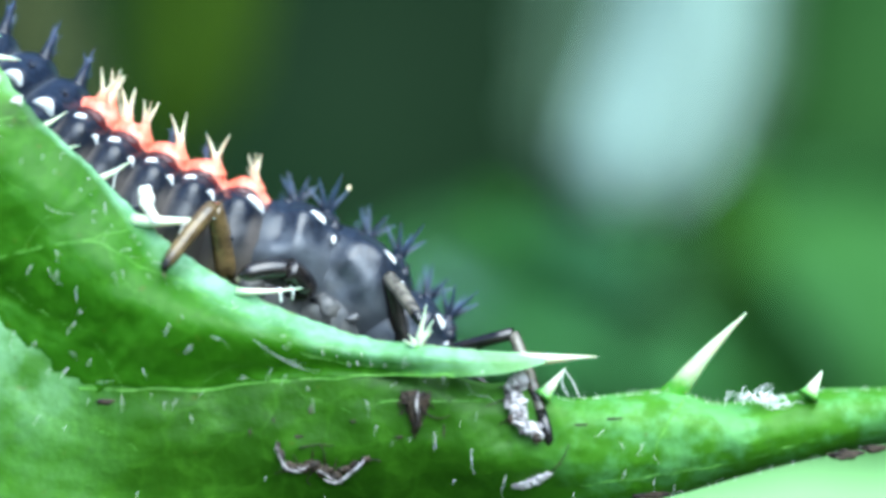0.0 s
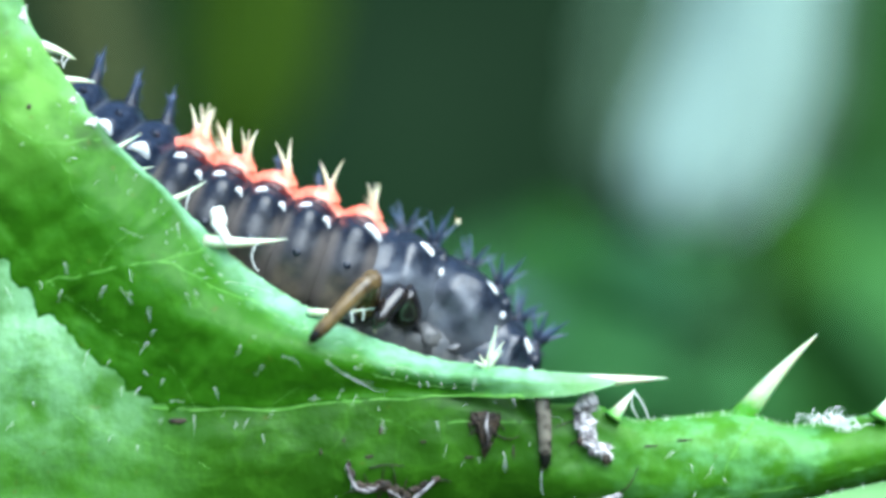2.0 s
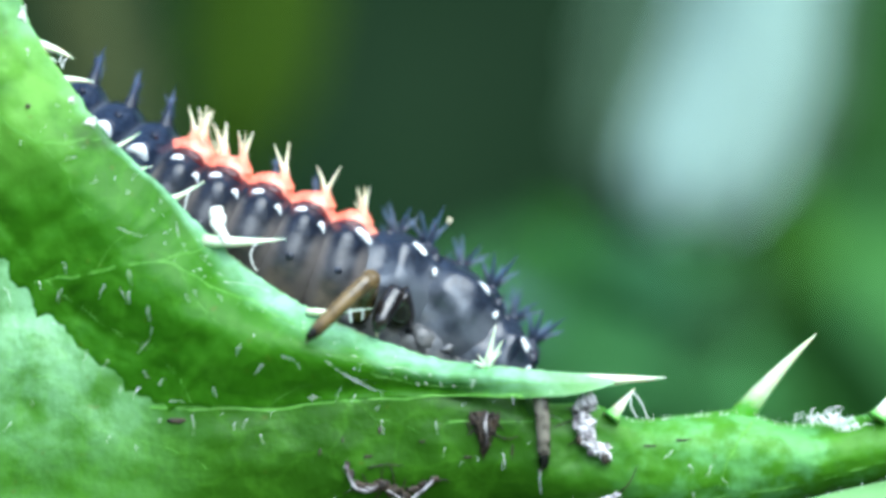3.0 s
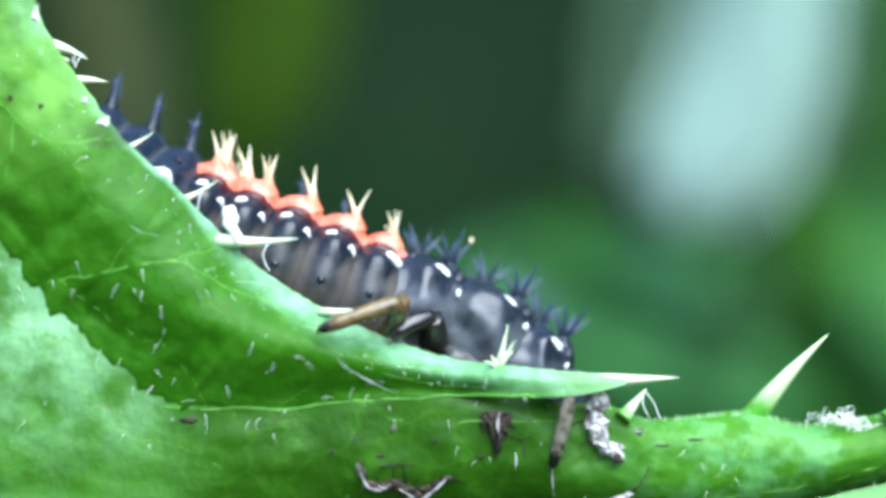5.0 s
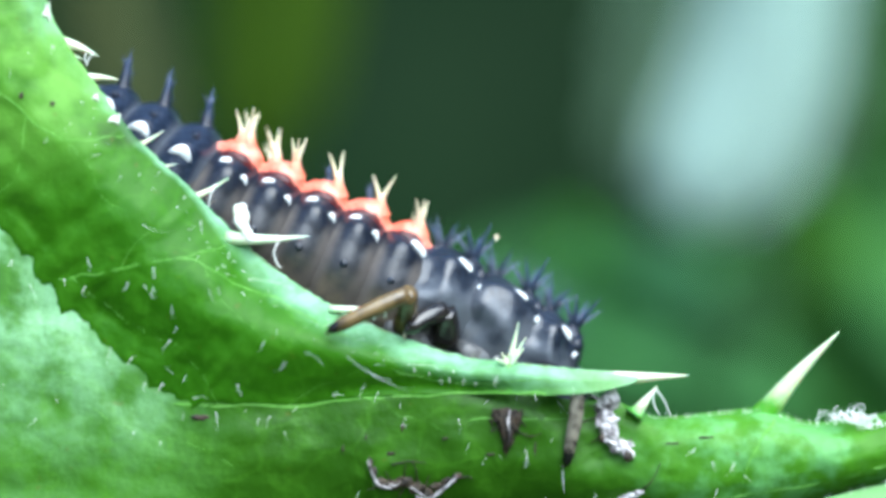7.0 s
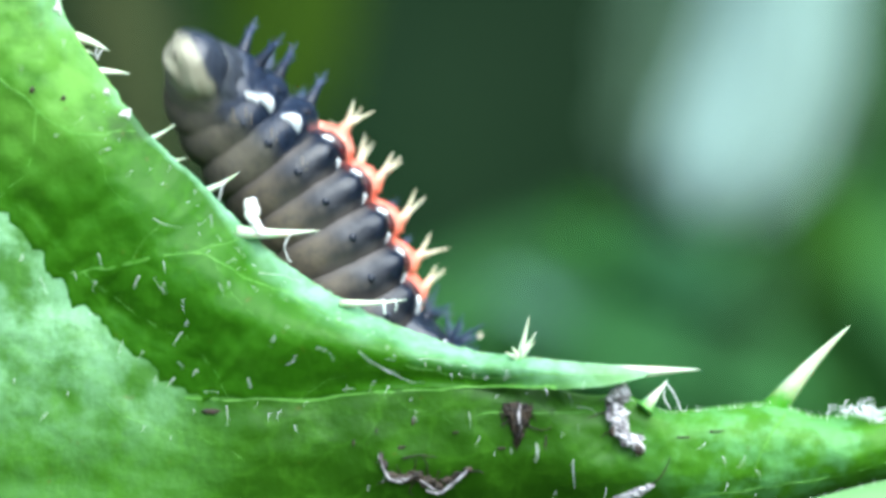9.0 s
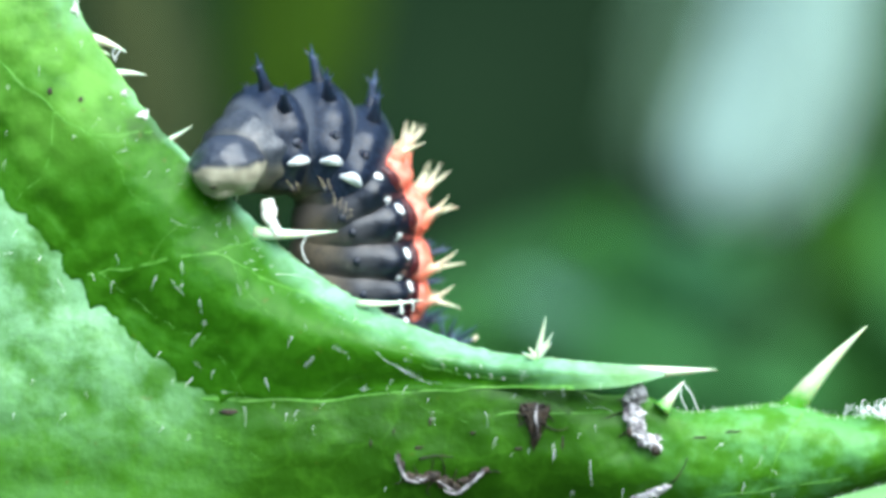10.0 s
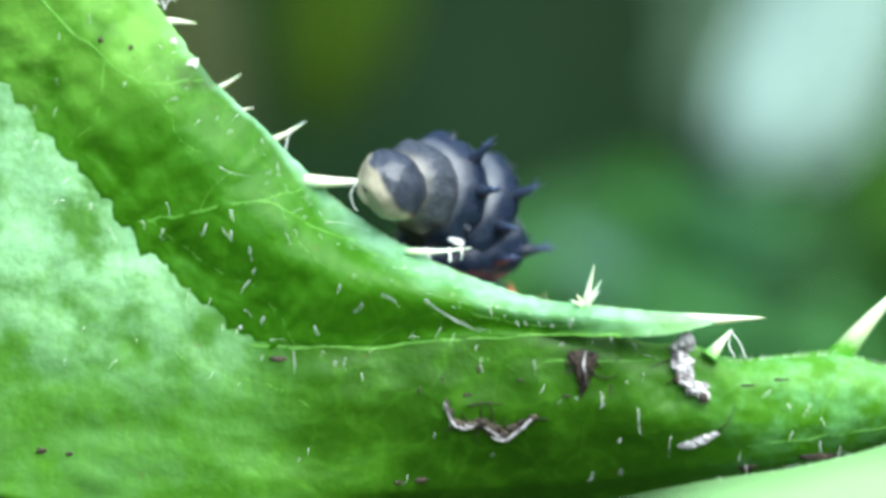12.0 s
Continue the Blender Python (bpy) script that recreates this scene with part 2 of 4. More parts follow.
M_BELLY = plain("larva_plate", (0.008, 0.011, 0.020), (0.026, 0.034, 0.052), 6.0, 0.28, 0.5, 0.02)
M_TAIL = plain("tail_skin", (0.20, 0.185, 0.12), (0.36, 0.34, 0.25), 3.0, 0.35, 0.5, 0.02, 0.25)
M_ORANGE = plain("orange_patch", (0.84, 0.16, 0.09), (0.90, 0.34, 0.25), 3.0, 0.34, 0.5, 0.03, 0.2)
M_WHITE = plain("white_wart", (0.52, 0.56, 0.60), (0.84, 0.87, 0.88), 5.0, 0.22, 0.5, 0.02)
M_MAROON = plain("maroon_skin", (0.020, 0.004, 0.008), (0.10, 0.012, 0.014), 9.0, 0.35, 0.5, 0.02)
M_SP_DARK = graded_spine("dark_spine", (0.007, 0.011, 0.024), (0.036, 0.058, 0.120), 0, 62)
M_SP_BLUE = graded_spine("blue_grey_spine", (0.010, 0.015, 0.030), (0.058, 0.092, 0.165), 0, 58)
M_SP_PALE = graded_spine("pale_spine", (0.86, 0.22, 0.13), (0.86, 0.78, 0.54), 0, 38)
M_SP_TUFT = plain("straw_bristle", (0.20, 0.16, 0.09), (0.40, 0.34, 0.21), 4.0, 0.35)
M_LEG = plain("leg_amber", (0.050, 0.034, 0.016), (0.165, 0.115, 0.048), 3.0, 0.22, 0.6, 0.01, 0.1)
M_LEGGREY = plain("leg_grey", (0.020, 0.017, 0.014), (0.19, 0.175, 0.14), 4.0, 0.2, 0.6, 0.01)
M_LEGDARK = plain("leg_black", (0.005, 0.005, 0.006), (0.018, 0.015, 0.014), 4.0, 0.14, 0.7, 0.01)
M_FLAKE = plain("dry_flake", (0.40, 0.46, 0.36), (0.68, 0.72, 0.62), 6.0, 0.5, 0.4, 0.03)
M_FLAKE_WHITE = plain("dry_white_flake", (0.60, 0.62, 0.54), (0.82, 0.84, 0.78), 3.0, 0.4, 0.4, 0.02, 0.2)
M_HUSK = plain("husk_grey", (0.08, 0.07, 0.075), (0.62, 0.60, 0.62), 5.0, 0.3, 0.5, 0.025)
M_CRUMB = plain("crumb_brown", (0.006, 0.005, 0.004), (0.05, 0.034, 0.020), 8.0, 0.55, 0.4, 0.05)


# ---- mesh helpers ----
def mesh_object(name, verts, faces, mat, parent=None, label="", smooth=True):
    """One mesh object from places in U about its own origin."""
    me = bpy.data.meshes.new(name)
    me.from_pydata([tuple(c * U for c in v) for v in verts], [], faces)
    me.materials.append(mat)
    if smooth:
        me.polygons.foreach_set("use_smooth", [True] * len(me.polygons))
    me.update()
    ob = new(name, me)
    if parent:
        ob.parent = parent
    if label:
        ob["label"] = label
    return ob


def share(name, me, parent, m):
    ob = new(name, me)
    ob.parent = parent
    ob.matrix_basis = m
    return ob


def tube(points, radii, sides=8, cap=True):
    """Verts and faces of a round tube along points (in U)."""
    pts = [Vector(p) for p in points]
    verts, faces = [], []
    ref = Vector((0.13, 0.97, 0.21))
    for i, p in enumerate(pts):
        t = (pts[min(i + 1, len(pts) - 1)] - pts[max(i - 1, 0)]).normalized()
        a = t.cross(ref).normalized()
        b = t.cross(a)
        for k in range(sides):
            w = 2 * math.pi * k / sides
            verts.append(p + (a * math.cos(w) + b * math.sin(w)) * radii[i])
    for i in range(len(pts) - 1):
        for k in range(sides):
            q = (k + 1) % sides
            faces.append((i * sides + k, i * sides + q, (i + 1) * sides + q, (i + 1) * sides + k))
    if cap:
        faces.append(tuple(range(sides - 1, -1, -1)))
        n = (len(pts) - 1) * sides
        faces.append(tuple(range(n, n + sides)))
    return verts, faces


def join(*lots):
    verts, faces = [], []
    for v, f in lots:
        n = len(verts)
        verts += v
        faces += [tuple(i + n for i in q) for q in f]
    return verts, faces


def blob(rx, ry, rz, rough=0.0, nu=14, nv=9, seed=0.0, at=(0, 0, 0)):
    """An uneven ellipsoid."""
    verts, faces = [], []
    for j in range(nv + 1):
        ph = math.pi * j / nv
        for i in range(nu):
            th = 2 * math.pi * i / nu
            n = Vector((math.sin(ph) * math.cos(th), math.sin(ph) * math.sin(th), math.cos(ph)))
            k = 1 + rough * noise.noise(n * 2.1 + Vector((seed, seed * 1.7, 3.1)))
            verts.append(Vector((n.x * rx * k + at[0], n.y * ry * k + at[1], n.z * rz * k + at[2])))
    for j in range(nv):
        for i in range(nu):
            q = (i + 1) % nu
            faces.append((j * nu + i, (j + 1) * nu + i, (j + 1) * nu + q, j * nu + q))
    return verts, faces


def along(points, n):
    """n+1 places on a smooth line through points."""
    pts = [np.array(p, float) for p in points]
    m = len(pts)
    out = []
    for k in range(n + 1):
        s = (m - 1) * k / n
        i = min(int(s), m - 2)
        f = s - i
        p0, p1, p2, p3 = pts[max(i - 1, 0)], pts[i], pts[i + 1], pts[min(i + 2, m - 1)]
        out.append(0.5 * (2 * p1 + (p2 - p0) * f + (2 * p0 - 5 * p1 + 4 * p2 - p3) * f * f + (3 * p1 - p0 - 3 * p2 + p3) * f ** 3))
    return out


def fuse(data, voxel, smooth=2):
    """One closed skin round overlapping pieces."""
    me = bpy.data.meshes.new("lump")
    me.from_pydata([tuple(v) for v in data[0]], [], data[1])
    ob = new("lump", me)
    re = ob.modifiers.new("skin", "REMESH")
    re.mode, re.voxel_size = "VOXEL", voxel
    if smooth:
        sm = ob.modifiers.new("soft", "SMOOTH")
        sm.iterations, sm.factor = smooth, 0.5
    dg = bpy.context.evaluated_depsgraph_get()
    ev = ob.evaluated_get(dg)
    got = ev.to_mesh()
    verts = [v.co.copy() for v in got.vertices]
    faces = [tuple(p.vertices) for p in got.polygons]
    ev.to_mesh_clear()
    bpy.data.objects.remove(ob)
    bpy.data.meshes.remove(me)
    return verts, faces


# ---- the thistle leaf ----
EDGE = [(20, -190), (60, -60), (96, 45), (160, 140), (228, 232), (312, 312), (395, 395), (468, 462), (540, 512),
        (620, 556), (720, 598), (820, 628), (910, 638), (1000, 648), (1062, 653), (1120, 660)]
FOLD = [(-520, -190), (-400, 10), (-260, 140), (-138, 268), (-8, 410), (80, 520), (170, 605), (290, 705), (380, 716),
        (500, 716), (640, 702), (760, 697), (860, 694), (960, 696), (1050, 690), (1120, 672)]
TOPB = [(-620, -60), (-300, 60), (-138, 200), (0, 350), (100, 470), (190, 570), (330, 650), (500, 655), (700, 650), (880, 665),
        (1000, 704), (1080, 706), (1157, 733), (1257, 725), (1347, 718), (1417, 741), (1500, 738), (1607, 720), (1725, 718),
        (1900, 708), (2200, 690)]
LOWB = [(-900, 200), (-640, 560), (-480, 820), (-330, 945), (-130, 990), (60, 1012), (290, 1022), (520, 1018), (720, 1008), (880, 992),
        (1000, 974), (1070, 960), (1150, 945), (1262, 927), (1360, 905), (1450, 880), (1520, 862), (1607, 843), (1725, 818),
        (1900, 780), (2200, 735)]


def smooth01(a, b, v):
    f = min(max((v - a) / (b - a), 0.0), 1.0)
    return f * f * (3 - 2 * f)


def sheet(upper, lower, nu, nv, depth, thick, ragged=0.0):
    """A leaf sheet between two rims with a given bulge, closed with a back at some thickness."""
    up, lo = along(upper, nu), along(lower, nu)
    if ragged:
        for i in range(nu + 1):
            k = ragged * (1 - smooth01(0.45, 0.6, i / nu))
            lo[i] = lo[i] + np.array([-0.65, 0.75]) * k * (noise.noise(Vector((i * 0.31, 3.0, 1.0))) + 0.6 * noise.noise(Vector((i * 0.83, 7.0, 2.0))))
        for i in range(nu + 1):
            up[i] = up[i] + np.array([0.6, -0.8]) * (1 - smooth01(0.8, 0.95, i / nu)) * (4.0 * noise.noise(Vector((i * 0.42, 1.0, 9.0))) + 2.0 * noise.noise(Vector((i * 1.1, 5.0, 4.0))))
    verts, faces = [], []
    for back in (0, 1):
        for i in range(nu + 1):
            for j in range(nv + 1):
                v = j / nv
                x, y = lo[i] * (1 - v) + up[i] * v
                d = depth(x, y, i / nu, v)
                if back:
                    d += thick * min(1.0, (0.05 if ragged else 0.2) + 4 * v * (1 - v))
                p = P(x, y, d) / U
                verts.append(p)
    n = (nu + 1) * (nv + 1)
    idx = lambda b, i, j: b * n + i * (nv + 1) + j
    for i in range(nu):
        for j in range(nv):
            faces.append((idx(0, i, j), idx(0, i + 1, j), idx(0, i + 1, j + 1), idx(0, i, j + 1)))
            faces.append((idx(1, i, j + 1), idx(1, i + 1, j + 1), idx(1, i + 1, j), idx(1, i, j)))
        faces.append((idx(0, i, nv), idx(0, i + 1, nv), idx(1, i + 1, nv), idx(1, i, nv)))
        faces.append((idx(1, i, 0), idx(1, i + 1, 0), idx(0, i + 1, 0), idx(0, i, 0)))
    for i in (0, nu):
        for j in range(nv):
            q = (idx(0, i, j + 1), idx(1, i, j + 1), idx(1, i, j), idx(0, i, j))
            faces.append(q if i else q[::-1])
    return verts, faces


def ripple(x, y, size, seed):
    return noise.noise(Vector((x / size, y / size, seed)))


def blade_ripples(x, y):
    return 13 * ripple(x, y, 120, 9.0) + 6 * ripple(x, y, 44, 4.0) + 2.5 * ripple(x, y, 18, 2.0)


def blade_depth(x, y, u, v):
    stem = smooth01(900, 1350, x)
    flat = 10 + 16 * (1 - v) * (1 - stem) + 16 * smooth01(600, 1000, x)
    curl = 22 * smooth01(0.80, 1.0, v) * smooth01(500, 900, x) + 50 * smooth01(0.14, 0.0, v) * smooth01(300, 700, x)
    curl += 125 * smooth01(0.58, -0.05, v) * smooth01(330, 800, x)
    tubey = -95 * math.sqrt(max(0.0, 1 - (2 * v - 1) ** 2)) * stem + 60 * stem
    d = flat + curl * (1 - stem) + tubey
    return d + blade_ripples(x, y)


from mathutils.bvhtree import BVHTree
blade_data = sheet(TOPB, LOWB, 170, 44, blade_depth, 20)
blade_tree = BVHTree.FromPolygons(*blade_data)


def seam_depth(x, y):
    """Just in front of the blade, where the lobe runs out on it."""
    eye = Vector((0, -FOCUS, 0))
    hit = blade_tree.ray_cast(eye, (P(x, y) / U - eye).normalized())[0]
    return (16 + blade_ripples(x, y) if hit is None else hit.y) - 2.0


def lobe_depth(x, y, u, v):
    swell = -54 * smooth01(0.0, 0.80, v) * (0.7 + 0.3 * smooth01(0.2, 0.6, u))
    roll = 112 * smooth01(0.48, 1.08, v) ** 1.5 * (0.5 + 0.5 * smooth01(0.28, 0.5, u))
    end = smooth01(0.46, 0.90, u)
    free = -16 * smooth01(0.78, 0.92, u) * (1 - v)
    d = -2 + (swell + roll) * (1 - 0.88 * end) + free + 20 * smooth01(0.55, 0.70, u) * (1 - smooth01(0.74, 0.84, u))
    d += 9 * ripple(x, y, 95, 1.0) * (1 - end) + 4 * ripple(x, y, 34, 5.0) * (1 - end)
    meet = seam_depth(x, y) + 5.0 * (1 - smooth01(0.0, 0.05, v))
    hold = (1 - smooth01(0.0, 0.32 + 0.14 * smooth01(0.58, 0.74, u), v)) * (1 - smooth01(0.74, 0.84, u))
    return d * (1 - hold) + meet * hold


leaf = tagged(new("thistle_leaf"), "fresh green spiny thistle leaf with a rolled margin", "leaf")
lobe_data = sheet(EDGE, FOLD, 190, 44, lobe_depth, 14, 24)
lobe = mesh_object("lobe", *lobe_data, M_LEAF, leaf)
rim = lobe.data.attributes.new("rim", "FLOAT", "POINT")
upper, lower = along(EDGE, 190), along(FOLD, 190)
values = []
for k in range(len(lobe.data.vertices)):
    i, v = (k // 45) % 191, (k % 45) / 44
    u = i / 190
    band = 20 + 75 * smooth01(0.30, 0.10, u) + 76 * smooth01(0.32, 0.52, u) + 50 * smooth01(0.66, 0.9, u)
    values.append(max(0.0, 1 - 0.4 * (1 - v) * float(np.linalg.norm(upper[i] - lower[i])) / band))
rim.data.foreach_set("value", values)
mesh_object("blade", *blade_data, M_BLADE, leaf, "green blade with a pale waxy mottled patch")

leaf_tree = BVHTree.FromPolygons(*join(lobe_data, blade_data))


def on_leaf(x, y, lift=0.0):
    """The place and normal (in U) where the line of sight through a plate place meets the leaf."""
    eye = Vector((0, -FOCUS, 0))
    way = (P(x, y) / U - eye).normalized()
    hit, nor, _, _ = leaf_tree.ray_cast(eye, way)
    if hit is None:
        return P(x, y, 20) / U, Vector((0, -1, 0))
    if nor.y > 0:
        nor = -nor
    return hit + nor * lift, nor


def vein(points, r0, r1, n=26):
    line = along(points, n)
    line = [(p[0] + 5 * ripple(p[0], p[1], 40, 3.0), p[1] + 7 * ripple(p[0], p[1], 33, 8.0)) for p in line]
    pts = [on_leaf(p[0], p[1], -0.3 * r0)[0] for p in line]
    rad = [0.66 * (r0 + (r1 - r0) * i / n) for i in range(n + 1)]
    mesh_object("vein", *tube(pts, rad, 6), M_VEIN, leaf, "pale raised leaf vein")


vein([(96, 490), (140, 483), (205, 470), (312, 452), (352, 466), (400, 492), (470, 520)], 3.0, 2.0)
vein([(-130, 30), (-40, 130), (40, 200), (100, 240), (160, 244), (215, 236)], 3.2, 2.0)
vein([(312, 452), (360, 440), (410, 425)], 2.0, 1.2, 10)
vein([(300, 712), (380, 715), (500, 714), (640, 701), (760, 695), (860, 692), (960, 694)], 3.0, 3.6)
vein([(690, 652), (760, 668), (830, 676), (920, 672), (1000, 668)], 2.0, 1.4)
vein([(470, 520), (560, 570), (650, 612), (700, 650)], 2.0, 1.2, 16)
vein([(820, 745), (900, 735), (960, 742), (1040, 735)], 2.4, 1.4, 14)
vein([(1300, 860), (1326, 800), (1350, 762), (1364, 740)], 2.0, 4.0, 14)
vein([(1180, 890), (1330, 872), (1480, 845), (1600, 810)], 2.6, 1.6, 16)
vein([(40, 200), (20, 300), (-30, 360)], 2.0, 1.2, 10)


for pts in ([(205, 470), (230, 430), (262, 398), (290, 372)], [(120, 486), (170, 530), (240, 580), (310, 612)], [(352, 466), (380, 520), (430, 570), (500, 600)],
            [(500, 714), (560, 680), (640, 650)], [(380, 715), (350, 660), (300, 600)], [(100, 240), (150, 290), (170, 340), (230, 380)], [(640, 701), (700, 730), (790, 760)],
            [(470, 520), (540, 535), (600, 566)], [(160, 720), (230, 760), (330, 780), (420, 830)], [(40, 640), (120, 660), (200, 650)], [(560, 570), (600, 610), (680, 640)]):
    vein(pts, 0.9, 0.5, 14)


def thorn(base, tip, r, d0=None, d1=0.0, bend=0.0, label="pale sharp thorn", mat=None, foot=0.4):
    if d0 is not None and d0 >= 34:
        base = (base[0] - 15, base[1] + 16)
    b = on_leaf(*base)[0] + Vector((0, 58, 0)) if d0 is None else P(*base, d0) / U
    t = P(*tip, d1) / U
    b -= (t - b).normalized() * (12 if foot else 0)
    n = 10
    long = (t - b).length
    pts = [(bend * math.sin(math.pi * k / n), 0, long * k / n) for k in range(n + 1)]
    rad = [r * (1 - k / n) ** 0.95 + 0.5 + foot * r * math.exp(-1.1 * k) for k in range(n + 1)]
    ob = mesh_object("thorn", *tube(pts, rad, 10), mat or M_THORN, leaf, label)
    z = (t - b).normalized()
    x = Vector((0, 1, 0)).cross(z).normalized()
    ob.matrix_basis = Matrix.Translation(b * U) @ Matrix((x, z.cross(x), z)).transposed().to_4x4()


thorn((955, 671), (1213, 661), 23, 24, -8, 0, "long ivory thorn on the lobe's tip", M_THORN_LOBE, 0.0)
thorn((1344, 750), (1478, 584), 25, None, 20, -6, "long pale thorn with a broad green base", M_THORN_BROAD, 0.25)
thorn((1122, 722), (1156, 680), 13, 30, 40, 0)
thorn((1592, 724), (1612, 688), 15, 10, 20, 0)
thorn((112, 56), (168, 96), 13, 40, 36, -5)
thorn((124, 74), (140, 102), 5, 40, 34, -2)
thorn((142, 122), (204, 137), 12, 40, 40, -5)
thorn((236, 244), (284, 226), 8, 44, 40, 3)
thorn((268, 280), (306, 286), 6, 44, 40, 0)
thorn((336, 334), (398, 311), 9, 40, 30, 4)
thorn((394, 417), (541, 414), 13, 32, 20, 4, mat=M_THORN_PALE, foot=0.0)
thorn((576, 543), (694, 537), 7, 30, 16, 3, mat=M_THORN_PALE, foot=0.0)
for tip, r in (((911, 566), 8), ((924, 594), 7), ((921, 612), 8), ((880, 620), 8), ((868, 630), 7)):
    thorn((894, 642), tip, r, 20, 2, 0, "cream tuft of short thorns")

# fine hairs on the leaf, far too many to count
rng = random.Random(5)
lots = []


def hair(x, y, ang, ln, r, stand):
    """One curved hair that leans away from the leaf."""
    hit, nor = on_leaf(x, y)
    if abs(hit.y - 20) < 1e-6:
        return
    lie = Vector((math.cos(ang), 0, math.sin(ang)))
    side = Vector((-lie.z, 0, lie.x)) * rng.uniform(-0.16, 0.16) * ln
    pts = [hit - nor, hit + lie * ln * 0.33 + nor * ln * stand * 0.6 + side * 0.8, hit + lie * ln * 0.68 + nor * ln * stand + side, hit + lie * ln + nor * ln * stand]
    lots.append(tube(pts, [r * 1.9, r * 1.2, r * 0.7, r * 0.3], 4, False))


while len(lots) < 115:
    x, y = rng.uniform(-250, 1750), rng.uniform(60, 960)
    near_fold = math.exp(-((y - 722) / 45) ** 2) * (x < 1000) + math.exp(-((y - 0.85 * x - 445) / 60) ** 2) * (x < 360)
    if rng.random() > 0.22 + 0.78 * near_fold or (x < 330 and y > 470 + 0.85 * x and rng.random() < 0.75):
        continue
    hair(x, y, rng.gauss(-1.8, 0.32) if rng.random() < 0.8 else rng.uniform(-3.1, 0.2), rng.uniform(9, 26) * (1.7 if rng.random() < 0.12 else 1.0), rng.uniform(0.20, 0.34), 0.35)
# long fine ones that lie along the lobe
for k in range(10):
    u = rng.uniform(0.1, 0.9)
    x = 140 + 640 * u
    y = 300 + 330 * u + rng.uniform(30, 190) * (1 - 0.6 * u)
    hair(x, y, rng.gauss(-0.5, 0.25), rng.uniform(40, 110), 0.2, 0.02)
# short bright stubs near the pale margin, added as sparkles of light
for k in range(70):
    u = rng.uniform(0.0, 1.0)
    i = min(int(3 + 9 * u), 11)
    f = rng.random()
    x, y = EDGE[i][0] + (EDGE[i + 1][0] - EDGE[i][0]) * f, EDGE[i][1] + (EDGE[i + 1][1] - EDGE[i][1]) * f
    hair(x - rng.uniform(8, 90), y + rng.uniform(6, 40), rng.gauss(-1.2, 0.7), rng.uniform(4, 9), rng.uniform(0.22, 0.42), 0.5)
# a fringe on the rims of the stem-like part
for k in range(170):
    s = rng.uniform(10.6, 19.5)
    rim, up = (TOPB, 1) if k % 3 else (LOWB, -1)
    i = int(s)
    a, c = rim[i], rim[i + 1]
    x, y = a[0] + (c[0] - a[0]) * (s - i), a[1] + (c[1] - a[1]) * (s - i)
    root = on_leaf(x, y + 7 * up)[0]
    ln = rng.uniform(1, 10)
    lean = rng.gauss(0, 0.8)
    tip = root + Vector((math.sin(lean) * ln, rng.uniform(-6, 2), up * (math.cos(lean) * ln + 5)))
    lots.append(tube([root, root.lerp(tip, 0.5) + Vector((rng.uniform(-3, 3), 0, 0)), tip], [0.4, 0.3, 0.12], 4, False))
mesh_object("leaf_hairs", *join(*lots), M_HAIR, leaf, "short white leaf hairs")["kind"] = "stuff"


def thread(points, r=1.2):
    pts = [P(*p) / U for p in along(points, 12)]
    mesh_object("thread", *tube(pts, [r] * 13, 5), M_HAIR, leaf, "loose white thread")


thread([(375, 322, 25), (366, 340, 22), (362, 362, 26)])
thread([(492, 416, 16), (478, 440, 14), (484, 464, 20), (490, 470, 24)])
thread([(652, 537, 20), (654, 548, 18), (655, 562, 22)], 2.6)
thread([(672, 536, 18), (676, 546, 14), (674, 558, 18)], 1.4)
thread([(150, 84, 36), (143, 96, 34), (146, 108, 36)], 1.0)
thread([(158, 90, 36), (150, 100, 34), (146, 112, 36)], 1.0)
thread([(1152, 684, 32), (1168, 705, 28), (1180, 735, 30)], 1.0)
thread([(1150, 690, 32), (1150, 712, 28), (1160, 730, 30)], 1.0)

# ---- litter on the leaf ----
def litter(name, x, y, pieces, mat, label, category, lift=6, rough=0.8, group=""):
    """A scrap on the leaf made of blobs (dx, dy, rx, rz) and thin legs."""
    base, nor = on_leaf(x, y, lift)
    lots = []
    for k, (dx, dy, rx, rz) in enumerate(pieces):
        p, _ = on_leaf(x + dx, y + dy, lift)
        lots.append(blob(rx, min(rx, rz) * 0.7, rz, rough, 18, 12, 3.3 * k + x * 0.01, p - base))
    ob = mesh_object(name, *fuse(join(*lots), 1.6, 1), mat)
    ob.location = base * U
    return tagged(ob, label, category, group)


def scrap_legs(ob, x, y, legs, lift=4):
    base = ob.location / U
    for pts in legs:
        line = [on_leaf(x + a, y + b, lift)[0] - base for a, b in along(pts, 8)]
        mesh_object("leg", *tube(line, [1.8 - 0.13 * k for k in range(9)], 5), M_CRUMB, ob)


husk = litter("shed_skin", 1072, 745, [(0, -42, 17, 16), (-12, -22, 15, 18), (-9, 0, 18, 20), (-2, 20, 16, 16), (8, 34, 14, 14), (20, 46, 15, 11), (32, 58, 9, 12), (36, 40, 9, 6)],
              M_HUSK, "crumpled grey and white shed insect skin", "insect skin", 14)
scrap_legs(husk, 1072, 745, [[(-16, -10), (-40, -4), (-58, 4)], [(16, 38), (40, 30)], [(-10, 20), (-34, 34)], [(-16, -24), (-36, -30)], [(26, 54), (44, 66)]])
